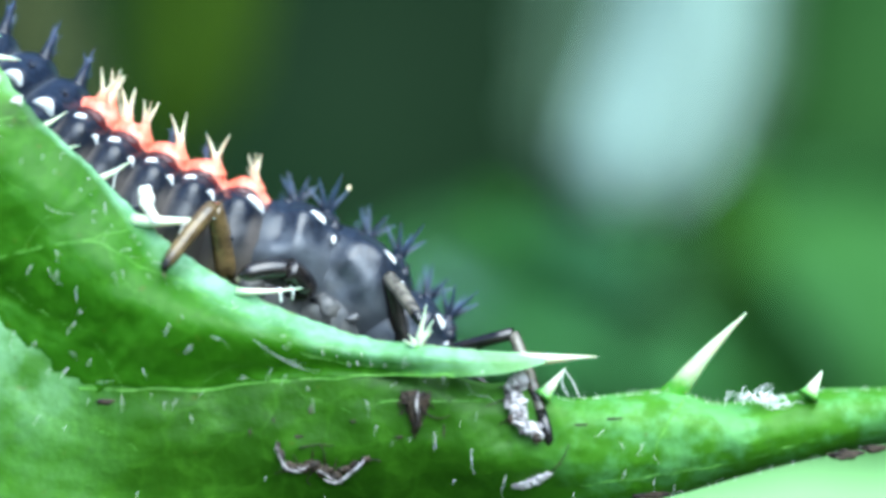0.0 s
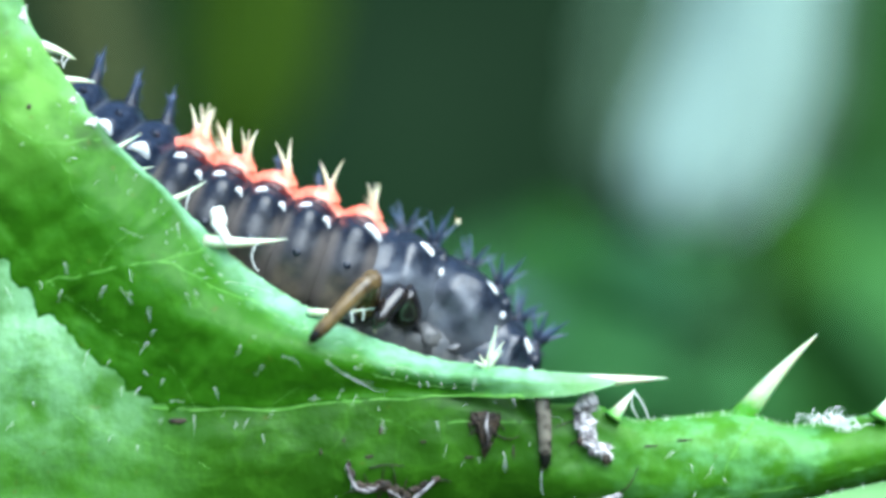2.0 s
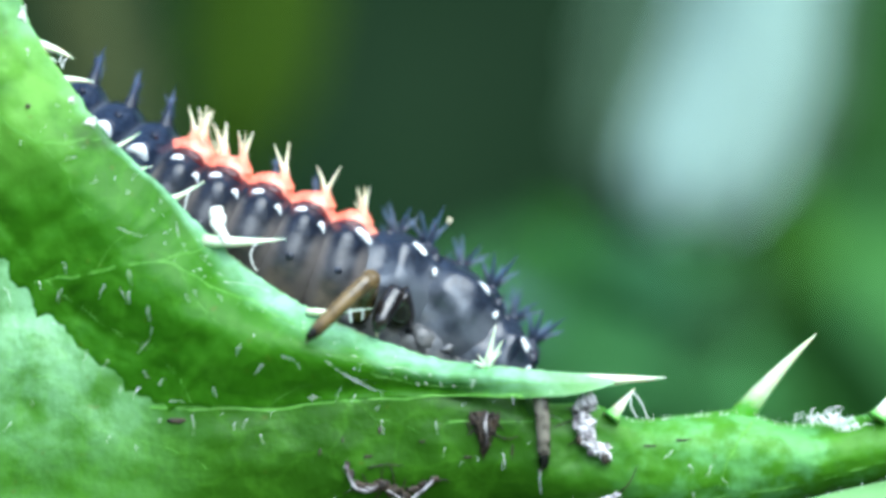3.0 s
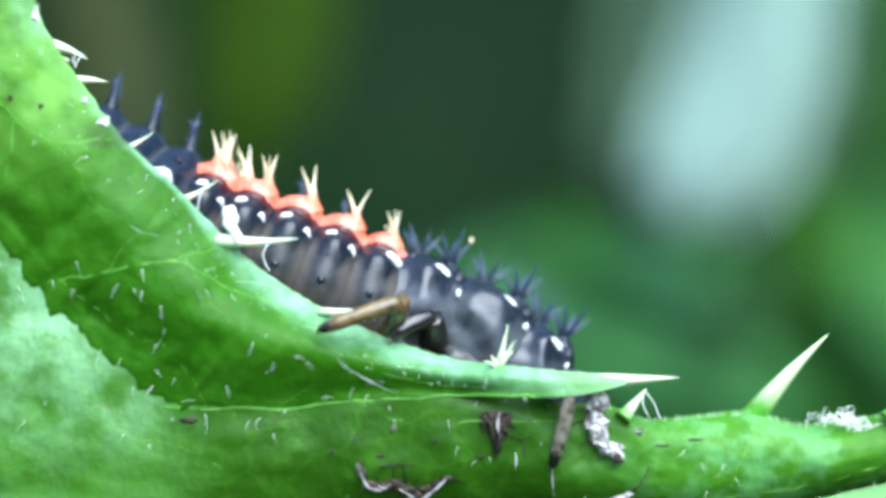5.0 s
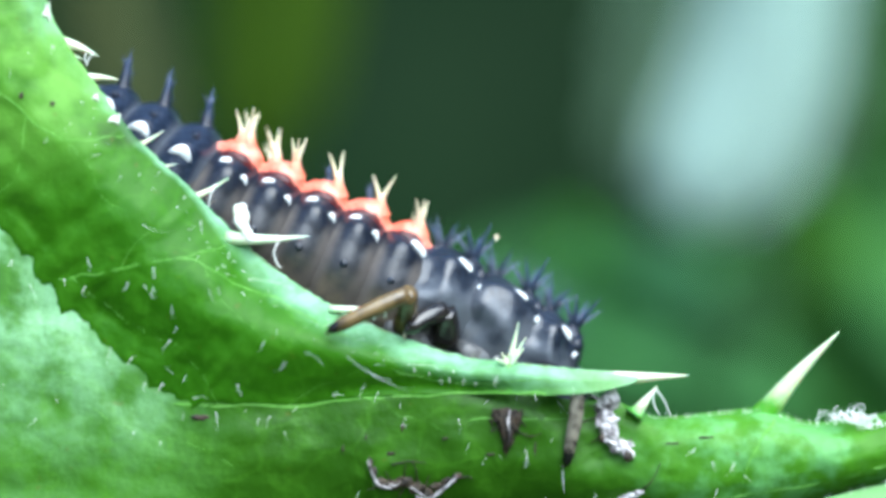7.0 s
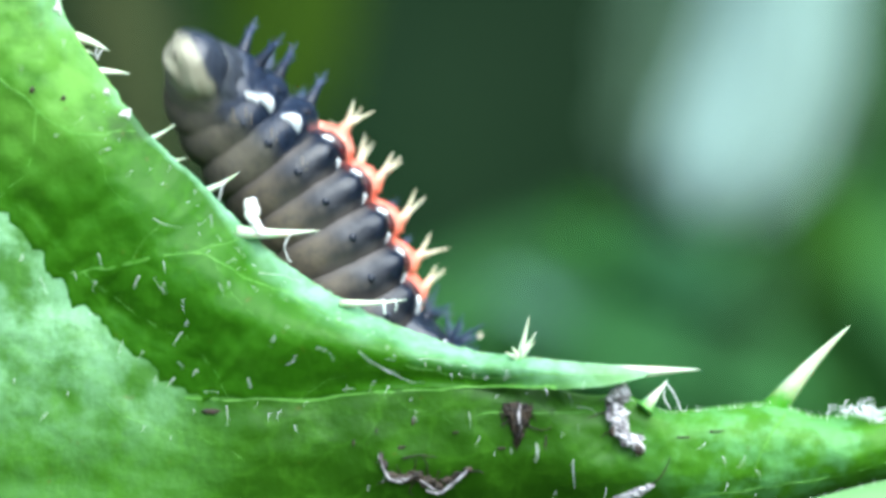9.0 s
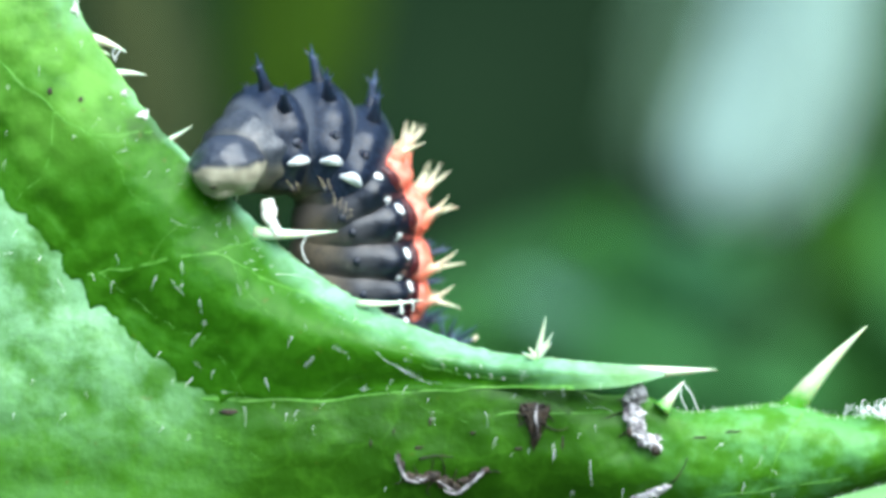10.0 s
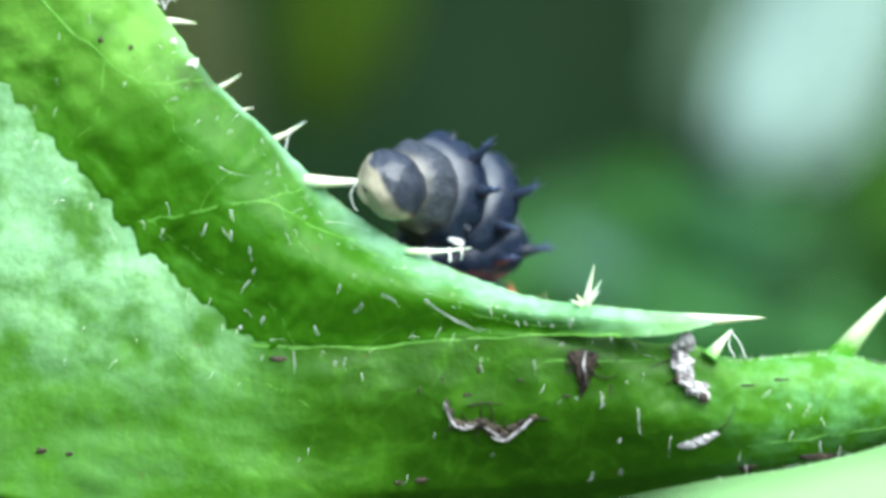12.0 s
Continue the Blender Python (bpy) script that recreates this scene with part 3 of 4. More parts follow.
for dx, dy, rx, rz in ((-2, -46, 7, 6), (30, 62, 8, 9), (-18, 22, 5, 10)):
    p = on_leaf(1072 + dx, 745 + dy, 25)[0] - husk.location / U
    mesh_object("dark_spot", *blob(rx, 5, rz, 0.5, 12, 8, dx * 0.1, p), M_CRUMB, husk, "dark dried spot")
tuft = litter("dry_scrap", 890, 745, [(-8, -14, 20, 12), (10, -12, 18, 12), (4, 4, 15, 16), (-4, 8, 12, 14), (0, 26, 9, 18), (-2, 42, 5, 12)], M_CRUMB,
              "dark brown dry plant scrap hanging under the lobe", "plant scrap", 4)
scrap_legs(tuft, 890, 745, [[(8, 10), (40, 22), (60, 18)], [(-10, 0), (-30, 16)], [(4, 30), (-2, 60)], [(-26, -18), (-14, 10), (-4, 44)], [(26, -16), (18, 14), (2, 50)], [(20, -10), (34, 6)], [(-30, -8), (-22, 16)]])
for k in range(7):
    x0 = -24 + 8 * k
    line = [on_leaf(890 + x0 * (1 - f) + 4 * math.sin(5 * f + k), 745 - 22 + f * (50 + 9 * (k % 3)), 13)[0] - tuft.location / U for f in (0, 0.3, 0.6, 1.0)]
    mesh_object("fibre", *tube(line, [1.6, 2.2, 1.8, 0.6], 5), M_HUSK if k == 4 else M_CRUMB, tuft, "dry fibre")
crust = litter("dead_aphid", 725, 848, [(-76, -34, 4, 9), (-70, -18, 6, 11), (-58, 0, 12, 9), (-38, 4, 14, 8), (-16, -2, 14, 9), (4, 8, 16, 10), (22, 17, 14, 8), (44, 6, 15, 7), (62, -4, 14, 6), (76, -12, 9, 5)],
               M_CRUMB, "black and grey dried insect remains", "insect remains", 5)
scrap_legs(crust, 725, 848, [[(-70, -16), (-80, -30), (-78, -46)], [(6, 0), (4, -22), (-2, -34)], [(60, -2), (92, -10), (104, -6)], [(-40, 0), (-50, -20)], [(-14, 6), (-26, 24), (-20, 34)],
                             [(30, 14), (36, 34)], [(-52, 4), (-84, 14)], [(-20, -4), (-14, -30)], [(-40, -30), (-10, -36), (22, -34)], [(20, 10), (26, -12)]])
for pts, wide in (([(-78, -36), (-70, -14), (-58, 2), (-40, 6)], 3.8), ([(-46, -2), (-34, 2), (-26, -6)], 2.6), ([(2, 20), (24, 24), (44, 12), (64, -4), (74, -14)], 4), ([(-8, 4), (8, 14), (22, 20)], 2.4)):
    line = [on_leaf(725 + a, 848 + b, 13)[0] - crust.location / U for a, b in along(pts, 10)]
    mesh_object("skin_strip", *tube(line, [wide * (0.35 + 0.65 * math.sin(math.pi * (k + 0.6) / 11.2)) * (0.8 + 0.4 * noise.noise(Vector((k * 0.9, wide, pts[0][0])))) for k in range(11)], 7), M_HUSK, crust, "shrivelled grey skin strip")
low = litter("shed_skin", 1102, 876, [(-28, 9, 14, 6), (-14, 6, 14, 6), (0, 1, 14, 7), (14, -6, 12, 5), (24, -12, 8, 4)], M_HUSK, "pale curled shed insect skin", "insect skin", 5)
scrap_legs(low, 1102, 876, [[(18, -8), (44, -28), (60, -60)]])
def fluff_ball(x, y, wide, high, count, seed):
    """A loose tangle of white fibres."""
    r = random.Random(seed)
    base = on_leaf(x, y)[0]
    lots = []
    for k in range(count):
        c = Vector((r.gauss(0, wide), r.uniform(-14, 2), abs(r.gauss(0, high))))
        a, bend = r.uniform(0, math.pi), r.uniform(-10, 10)
        d = Vector((math.cos(a), r.uniform(-0.4, 0.4), math.sin(a) * 0.8)) * r.uniform(8, 20)
        lots.append(tube([c - d, c + Vector((0, -3, bend)), c + d], [0.5, 0.8, 0.4], 4, False))
    ob = mesh_object("plant_fluff", *join(*lots), M_HAIR)
    ob.location = base * U
    tagged(ob, "tangle of white plant fluff on the stem", "plant fluff", kind="stuff")


fluff_ball(1488, 738, 20, 8, 40, 1)
fluff_ball(1530, 752, 14, 6, 18, 2)
for x, y, rx, rz in ((84, 14, 5, 15), (204, 206, 8, 8), (170, 168, 4, 6)):
    litter("white_skin_flake", x - 8, y, [(0, 0, rx, rz * 0.7), (4, rz * 0.8, rx * 0.6, rz * 0.6), (-rx, rz * 0.5, rx * 0.7, rz * 0.35), (rx, -rz * 0.6, rx * 0.4, rz * 0.5)], M_FLAKE, "small white dried flake on the leaf margin", "skin flake", 2, 0.9, "white flakes on the leaf margin")
flake = litter("white_skin_flake", 416, 384, [(-2, -14, 9, 13), (6, -22, 8, 7), (0, 2, 10, 12), (8, 14, 11, 9), (14, 24, 10, 9), (20, 34, 10, 9), (10, -4, 9, 16)], M_FLAKE_WHITE, "white dried skin flake on the leaf margin", "skin flake", 6, 0.22, "white flakes on the leaf margin")
for x, y, rx, rz in ((345, 735, 14, 5), (684, 798, 7, 3), (705, 752, 3, 8), (600, 790, 2.5, 7), (640, 770, 2, 6), (780, 772, 6, 2.5), (1240, 772, 12, 2), (1180, 782, 14, 2), (940, 790, 2, 12), (860, 800, 8, 2.5), (1180, 925, 14, 8), (600, 950, 12, 5), (560, 955, 8, 4),
                     (1650, 838, 26, 8), (1700, 828, 20, 7), (85, 180, 4, 5), (30, 165, 4, 6), (1300, 905, 30, 7), (-80, 900, 8, 5), (-30, 905, 6, 4)):
    litter("crumb", x, y, [(0, 0, rx, rz), (rx * 0.8, -rz * 0.3, rx * 0.6, rz * 0.7)], M_CRUMB, "tiny dark dirt crumb on the leaf", "dirt crumb", 2, 0.8, "dirt crumbs on the leaf")


# ---- what lies far behind, out of focus ----
def far_leaf(name, pts, d, mat, label, lean=0.0, n=14, cup=0.05):
    """A broad leaf behind the subject: a midrib through pts (x, y, half width), d away, with a cupped blade."""
    line = along(pts, n)
    verts, faces = [], []
    m = 8
    for back in (0, 1):
        for i, (x, y, w) in enumerate(line):
            a, b = line[max(i - 1, 0)], line[min(i + 1, n)]
            t = np.array([b[0] - a[0], b[1] - a[1]])
            t /= np.linalg.norm(t) + 1e-9
            for j in range(m + 1):
                s = 2 * j / m - 1
                ww = w * s * (1 + 0.05 * math.sin(i * 2.3))
                dep = d + d * cup * (abs(s) ** 1.5) + lean * (y - line[0][1]) + back * 40
                verts.append(P(x - t[1] * ww, y + t[0] * ww, dep) / U)
    q = (n + 1) * (m + 1)
    for b in (0, 1):
        for i in range(n):
            for j in range(m):
                f = (b * q + i * (m + 1) + j, b * q + (i + 1) * (m + 1) + j, b * q + (i + 1) * (m + 1) + j + 1, b * q + i * (m + 1) + j + 1)
                faces.append(f if b else f[::-1])
    for i in range(n):
        for j in (0, m):
            f = (i * (m + 1) + j, (i + 1) * (m + 1) + j, q + (i + 1) * (m + 1) + j, q + i * (m + 1) + j)
            faces.append(f if j else f[::-1])
    mid = sum((Vector(v) for v in verts), Vector()) / len(verts)
    ob = tagged(new(name), label, "stalk" if name == "dry_stalk" else "leaf", "" if name == "dry_stalk" else "leaves in the background")
    ob.location = mid * U
    mesh_object("blade" if name != "dry_stalk" else "stem", [v - mid for v in verts], faces, mat, ob)
    rib = [P(x, y, d - 12 + lean * (y - line[0][1])) / U - mid for x, y, w in line]
    mesh_object("midrib", *tube(rib, [34 - 24 * i / n for i in range(n + 1)], 6), mat, ob)
    return ob


def far_green(name, a, b, scale=0.03):
    m = Nodes(name, rough=0.6, spec=0.06)
    c = m.mix(m.span(m.noise(scale, 3), 0.3, 0.7), a, b)
    m.colour(c)
    m.bump(m.noise(scale * 6, 3), 0.6, 0.5)
    m.sheen_through(c, 0.2)
    return m.mat


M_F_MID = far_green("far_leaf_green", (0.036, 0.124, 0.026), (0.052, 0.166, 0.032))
M_HEDGE_SHADE = far_green("hedge_shade_green", (0.0048, 0.0172, 0.0050), (0.0084, 0.0246, 0.0080))
M_F_OLIVE = far_green("far_leaf_olive", (0.029, 0.062, 0.003), (0.038, 0.080, 0.006))
M_F_BROWN = far_green("far_stem_brown", (0.056, 0.074, 0.026), (0.078, 0.098, 0.040))
# the sky's light on this leaf is put into its pale colour
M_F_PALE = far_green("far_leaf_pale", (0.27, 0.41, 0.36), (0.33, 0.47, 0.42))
M_F_LIGHT = far_green("far_leaf_light", (0.22, 0.46, 0.16), (0.32, 0.58, 0.26))
M_F_MINT = far_green("far_leaf_mint", (0.074, 0.218, 0.092), (0.096, 0.262, 0.114))
M_F_GREYMINT = far_green("far_leaf_grey_mint", (0.085, 0.180, 0.130), (0.110, 0.215, 0.165))
M_F_FRESH = far_green("far_leaf_fresh", (0.055, 0.210, 0.010), (0.070, 0.250, 0.016))
M_F_WARM = far_green("far_leaf_warm", (0.038, 0.116, 0.012), (0.050, 0.144, 0.016))
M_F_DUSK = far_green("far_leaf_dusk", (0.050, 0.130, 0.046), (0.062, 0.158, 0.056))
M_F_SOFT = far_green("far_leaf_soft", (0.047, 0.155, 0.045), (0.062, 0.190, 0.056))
# dim copies of the far green: shade among the leaves put into colour
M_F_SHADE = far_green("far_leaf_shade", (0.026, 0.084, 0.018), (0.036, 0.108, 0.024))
M_F_HALF = far_green("far_leaf_half_light", (0.034, 0.108, 0.030), (0.048, 0.142, 0.040))
# the pale leaf's soft bright halo, put into the colour of an added leaf
M_F_HALO = far_green("far_leaf_halo", (0.072, 0.130, 0.078), (0.098, 0.165, 0.100))
M_SOIL = far_green("meadow_ground", (0.020, 0.045, 0.012), (0.045, 0.075, 0.020), 0.004)

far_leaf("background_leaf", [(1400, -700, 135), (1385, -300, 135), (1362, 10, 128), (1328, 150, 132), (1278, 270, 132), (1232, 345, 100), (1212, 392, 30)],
         9000, M_F_PALE, "pale blue-green leaf with sky light put into its colour, out of focus")
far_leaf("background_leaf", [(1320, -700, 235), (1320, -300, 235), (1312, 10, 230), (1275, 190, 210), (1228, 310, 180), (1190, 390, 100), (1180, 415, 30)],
         12000, M_F_HALO, "grey-green leaf added as the pale leaf's dim halo, out of focus")
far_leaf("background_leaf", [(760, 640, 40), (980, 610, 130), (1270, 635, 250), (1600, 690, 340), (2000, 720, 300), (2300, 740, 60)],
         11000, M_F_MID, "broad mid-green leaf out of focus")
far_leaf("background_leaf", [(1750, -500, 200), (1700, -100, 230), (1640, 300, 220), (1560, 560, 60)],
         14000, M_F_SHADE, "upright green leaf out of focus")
far_leaf("background_leaf", [(500, -600, 120), (500, -200, 125), (480, 60, 122), (452, 200, 95), (430, 320, 20)],
         10000, M_F_OLIVE, "olive green leaf out of focus")
far_leaf("dry_stalk", [(135, -600, 80), (155, -100, 85), (200, 120, 85), (232, 260, 75), (255, 420, 40)],
         12000, M_F_BROWN, "brown dry stem out of focus")
far_leaf("background_leaf", [(1350, 430, 20), (1336, 505, 48), (1296, 580, 58), (1255, 660, 20)],
         9500, M_F_DUSK, "small dull green leaf out of focus")
far_leaf("background_leaf", [(980, 1100, 60), (1250, 1040, 130), (1600, 1000, 160), (2000, 960, 60)],
         6000, M_F_LIGHT, "light green leaf out of focus")
far_leaf("background_leaf", [(1120, 415, 20), (1158, 465, 70), (1190, 530, 84), (1190, 610, 20)],
         10000, M_F_MINT, "small mint green leaf out of focus")
far_leaf("background_leaf", [(850, 530, 15), (910, 556, 52), (975, 600, 46), (1030, 650, 12)],
         10000, M_F_GREYMINT, "small grey-green leaf out of focus")
far_leaf("background_leaf", [(985, 380, 10), (1022, 432, 30), (1036, 500, 34), (1030, 580, 24), (1020, 640, 8)],
         10500, M_F_FRESH, "narrow fresh green leaf out of focus")
far_leaf("background_leaf", [(1400, 320, 20), (1428, 395, 66), (1424, 480, 66), (1400, 570, 20)],
         10500, M_F_WARM, "small olive leaf out of focus")
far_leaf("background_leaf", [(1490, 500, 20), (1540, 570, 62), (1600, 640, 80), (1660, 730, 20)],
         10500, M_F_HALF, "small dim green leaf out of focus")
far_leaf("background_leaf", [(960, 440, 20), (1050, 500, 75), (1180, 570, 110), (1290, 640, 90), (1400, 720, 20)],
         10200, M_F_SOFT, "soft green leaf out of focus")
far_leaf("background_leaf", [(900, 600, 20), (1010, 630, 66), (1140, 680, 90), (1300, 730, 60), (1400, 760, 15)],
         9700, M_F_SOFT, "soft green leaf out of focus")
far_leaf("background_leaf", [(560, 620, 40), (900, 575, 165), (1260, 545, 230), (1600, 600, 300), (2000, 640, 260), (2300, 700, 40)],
         13000, M_F_HALF, "green leaf behind the brighter ones, painted dimmer, out of focus")

# hedge behind all, shade put into its colour, and the ground to the horizon
n = 40
verts, faces = [], []
for i in range(n + 1):
    for j in range(13):
        a = radians(-110 + 220 * i / n)
        r = 40000 * (1 + 0.10 * noise.noise(Vector((i * 0.5, j * 0.6, 2.0))))
        verts.append(Vector((math.sin(a) * r, math.cos(a) * r - FOCUS, -30000 + 4800 * j)))
for i in range(n):
    for j in range(12):
        faces.append((i * 13 + j, i * 13 + j + 1, (i + 1) * 13 + j + 1, (i + 1) * 13 + j))
hedge = tagged(mesh_object("hedge_backdrop", verts, faces, M_HEDGE_SHADE), "hedge with shade put into its dark green, far out of focus", "hedge", kind="structure")
ring = 60
gv, gf = [Vector((0, 0, -30000))], []
for k, r in enumerate((30000, 100000, 1e6, 1e7, 2e8)):
    for i in range(ring):
        a = 2 * math.pi * i / ring
        gv.append(Vector((math.cos(a) * r, math.sin(a) * r, -30000)))
for i in range(ring):
    gf.append((0, 1 + i, 1 + (i + 1) % ring))
    for k in range(4):
        a, b = 1 + k * ring, 1 + (k + 1) * ring
        gf.append((a + i, b + i, b + (i + 1) % ring, a + (i + 1) % ring))
tagged(mesh_object("ground", gv, gf, M_SOIL), "dark green meadow ground", "ground", kind="structure")


# ---- the ladybird larva ----
larva = tagged(new("ladybird_larva"), "spiny blue-black ladybird larva with orange patches, crawling over the leaf's edge", "insect larva")

# joints of the body: 0 head, 1 to 3 thorax, 4 to 11 abdomen, 12 and 13 tail
RADIUS = [62, 88, 100, 112, 122, 130, 132, 132, 132, 128, 117, 103, 80, 52]


def scolus(kind, seed):
    """A branched spine, upright on its origin."""
    r = random.Random(seed)
    # height and foot of the stalk, branches: number, spread, foot radius, least and most length
    h, stem, count, spread, rad, tall = {"pale": (28, 16, 3 if seed == 3 else 2, 24, 5.0, (28, 50)), "dark": (50, 15, 4, 17, 3.2, (12, 26)),
                                         "fan": (12, 20, 5, 42, 6.6, (42, 76)), "knob": (8, 12, 4, 11, 1.8, (7, 14))}[kind]
    lots = [tube([(0, 0, -10), (0, 0, 0), (0, 0, h * 0.4), (0, 0, h * 0.75), (0, 0, h)], [stem * 1.4, stem, stem * 0.66, stem * 0.5, stem * 0.42], 9)]
    for k in range(count):
        a = 2 * math.pi * (k + r.uniform(-0.25, 0.25)) / count + 0.4 * seed
        l = r.uniform(*tall)
        o = spread * r.uniform(0.6, 1.25)
        c, s = math.cos(a), math.sin(a)
        z0 = h * (0.9 if kind != "dark" else r.uniform(0.45, 0.98))
        lots.append(tube([(c * 3, s * 3, z0 - 5), (c * o * 0.5, s * o * 0.5, z0 + l * 0.45), (c * o, s * o, z0 + l)], [rad, rad * 0.62, 0.8], 6))
    if kind == "dark":
        lots.append(tube([(0, 0, h - 4), (1, 0, h + 12), (3, 0, h + 30)], [5, 2.6, 0.7], 6))
    return fuse(join(*lots), 1.3 if kind != "pale" else 1.6, 1)


def scolus_mesh(kind, seed, mat):
    v, f = scolus(kind, seed)
    me = bpy.data.meshes.new("spine")
    me.from_pydata([tuple(c * U for c in p) for p in v], [], f)
    me.materials.append(mat)
    me.polygons.foreach_set("use_smooth", [True] * len(me.polygons))
    return me


PALE = [scolus_mesh("pale", s, M_SP_PALE) for s in (1, 2, 3)]
DARK = [scolus_mesh("dark", s, M_SP_DARK) for s in (4, 5, 6)]
FAN = [scolus_mesh("fan", s, M_SP_BLUE) for s in (9, 10)]
KNOB = [scolus_mesh("knob", s, M_SP_DARK) for s in (11, 12)]


def ring_radius(r, half, u, th, lumps):
    """Radius of a body ring at u (-1 tail side to 1 head side) and angle th from the middle of the back."""
    ends, full = (0.76, 0.50) if half > 55 else (0.64, 0.66)
    p = max(0.0, 1 - abs(u) ** 2)
    k = ends + (1 - ends) * p ** full
    g = math.exp(-(u / 0.55) ** 2)
    for at, width, amount in lumps:
        for s in (-1, 1):
            dth = (th - s * at + math.pi) % (2 * math.pi) - math.pi
            k += amount * g * math.exp(-(dth / width) ** 2)
    k *= 1 - 0.10 * max(0.0, -math.cos(th))
    return r * k


LUMPS = [(radians(14), 0.17, 0.05), (radians(40), 0.17, 0.06), (radians(72), 0.22, 0.13), (radians(106), 0.22, 0.08)]


def body_ring(name, r_back, r, r_front, half, mat, label=""):
    """One ring of the body: swollen in the middle, drawn in at both ends, closed."""
    nu, nth = (28, 64) if name == "thorax_segment" else (24, 60)
    verts, faces = [], []
    for i in range(nu + 1):
        u = 2 * i / nu - 1
        base = r + (r_back - r) * max(0, -u) * 0.5 + (r_front - r) * max(0, u) * 0.5
        for k in range(nth):
            th = 2 * math.pi * k / nth
            rr = ring_radius(base, half, u, th, LUMPS)
            rr += 1.6 * noise.noise(Vector((u * 2.5, math.cos(th) * 4, math.sin(th) * 4 + r)))
            if name == "thorax_segment":
                # soft skin in folds on the flanks
                side = math.exp(-((abs((th + math.pi) % (2 * math.pi) - math.pi) - 1.75) / 0.62) ** 2)
                q = noise.noise(Vector((u * 1.3, math.cos(th) * 1.8, math.sin(th) * 1.8 + r)))
                rr += side * (8.0 * math.sin(3.6 * u + 3 * q + 1.2) + 7 * q)
            verts.append(Vector((u * half * 1.22, -math.sin(th) * rr * 1.04, math.cos(th) * rr)))
    for i in range(nu):
        for k in range(nth):
            q = (k + 1) % nth
            faces.append((i * nth + k, i * nth + q, (i + 1) * nth + q, (i + 1) * nth + k))
    faces.append(tuple(range(nth - 1, -1, -1)))
    faces.append(tuple(range(nu * nth, nu * nth + nth)))
    return mesh_object(name, verts, faces, mat, larva, label)


def on_ring(r, half, u, deg, sink=2.0, lean=0.0):
    """Pose of something that stands on a body ring, its z pointing outwards."""
    th = radians(deg)
    rr = ring_radius(r, half, u, th, LUMPS) - sink
    out = Vector((0, -math.sin(th), math.cos(th)))
    p = Vector((u * half * 1.22, -math.sin(th) * rr * 1.04, math.cos(th) * rr))
    fwd = Vector((1, 0, 0))
    m = Matrix((fwd, out.cross(fwd), out)).transposed().to_4x4()
    return Matrix.Translation(p * U) @ m @ Matrix.Rotation(radians(-lean), 4, "Y")


def pad(r, half, u0, u1, a0, a1, lift, mat, name, parent, label, nu=10, nv=8, lumpy=1.5, arch=0.0, least=0.0):
    """A raised cushion that follows the ring between two angles."""
    verts, faces = [], []
    for i in range(nu + 1):
        for j in range(nv + 1):
            s, t = 2 * i / nu - 1, 2 * j / nv - 1
            e = max(0.0, 1 - (abs(s) ** 2.6 + abs(t) ** 2.6))
            u, th = (u0 + u1) / 2 + (u1 - u0) / 2 * s * (1 - 0.22 * t * t), radians((a0 + a1) / 2 + (a1 - a0) / 2 * t * (1 - 0.3 * s * s) + arch * s * s)
            rr = max(ring_radius(r, half, u, th, LUMPS), least * r) - 3 + (lift + 3) * e ** 0.45 + lumpy * noise.noise(Vector((s * 2.6, t * 2.6, u0 + r)))
            verts.append(Vector((u * half * 1.22, -math.sin(th) * rr * 1.04, math.cos(th) * rr)))
    for i in range(nu):
        for j in range(nv):
            a = i * (nv + 1) + j
            faces.append((a, a + nv + 1, a + nv + 2, a + 1))
    return mesh_object(name, verts, faces, mat, parent, label)


HALF = [46, 62, 76, 68] + [50] * 8 + [42, 44]
rings = []
# head
head = mesh_object("head", *fuse(join(blob(56, 60, 52, 0.10, 22, 14, 1.0), blob(22, 34, 20, 0.1, 12, 8, 2.0, (44, 0, -20))), 4), M_THORAX, larva, "small dark shiny head")
for s in (-1, 1):
    mesh_object("antenna", *tube([(38, s * 30, 18), (62, s * 40, 22), (80, s * 44, 18)], [5, 4, 2], 6), M_LEGDARK, head)
    mesh_object("eye", *blob(6, 6, 6, 0, 10, 6, 0, (20, s * 50, 14)), M_LEGDARK, head)
    mesh_object("mandible", *tube([(56, s * 18, -22), (76, s * 16, -28), (86, s * 4, -32)], [8, 6, 1.5], 7), M_LEG, head)
rings.append(head)
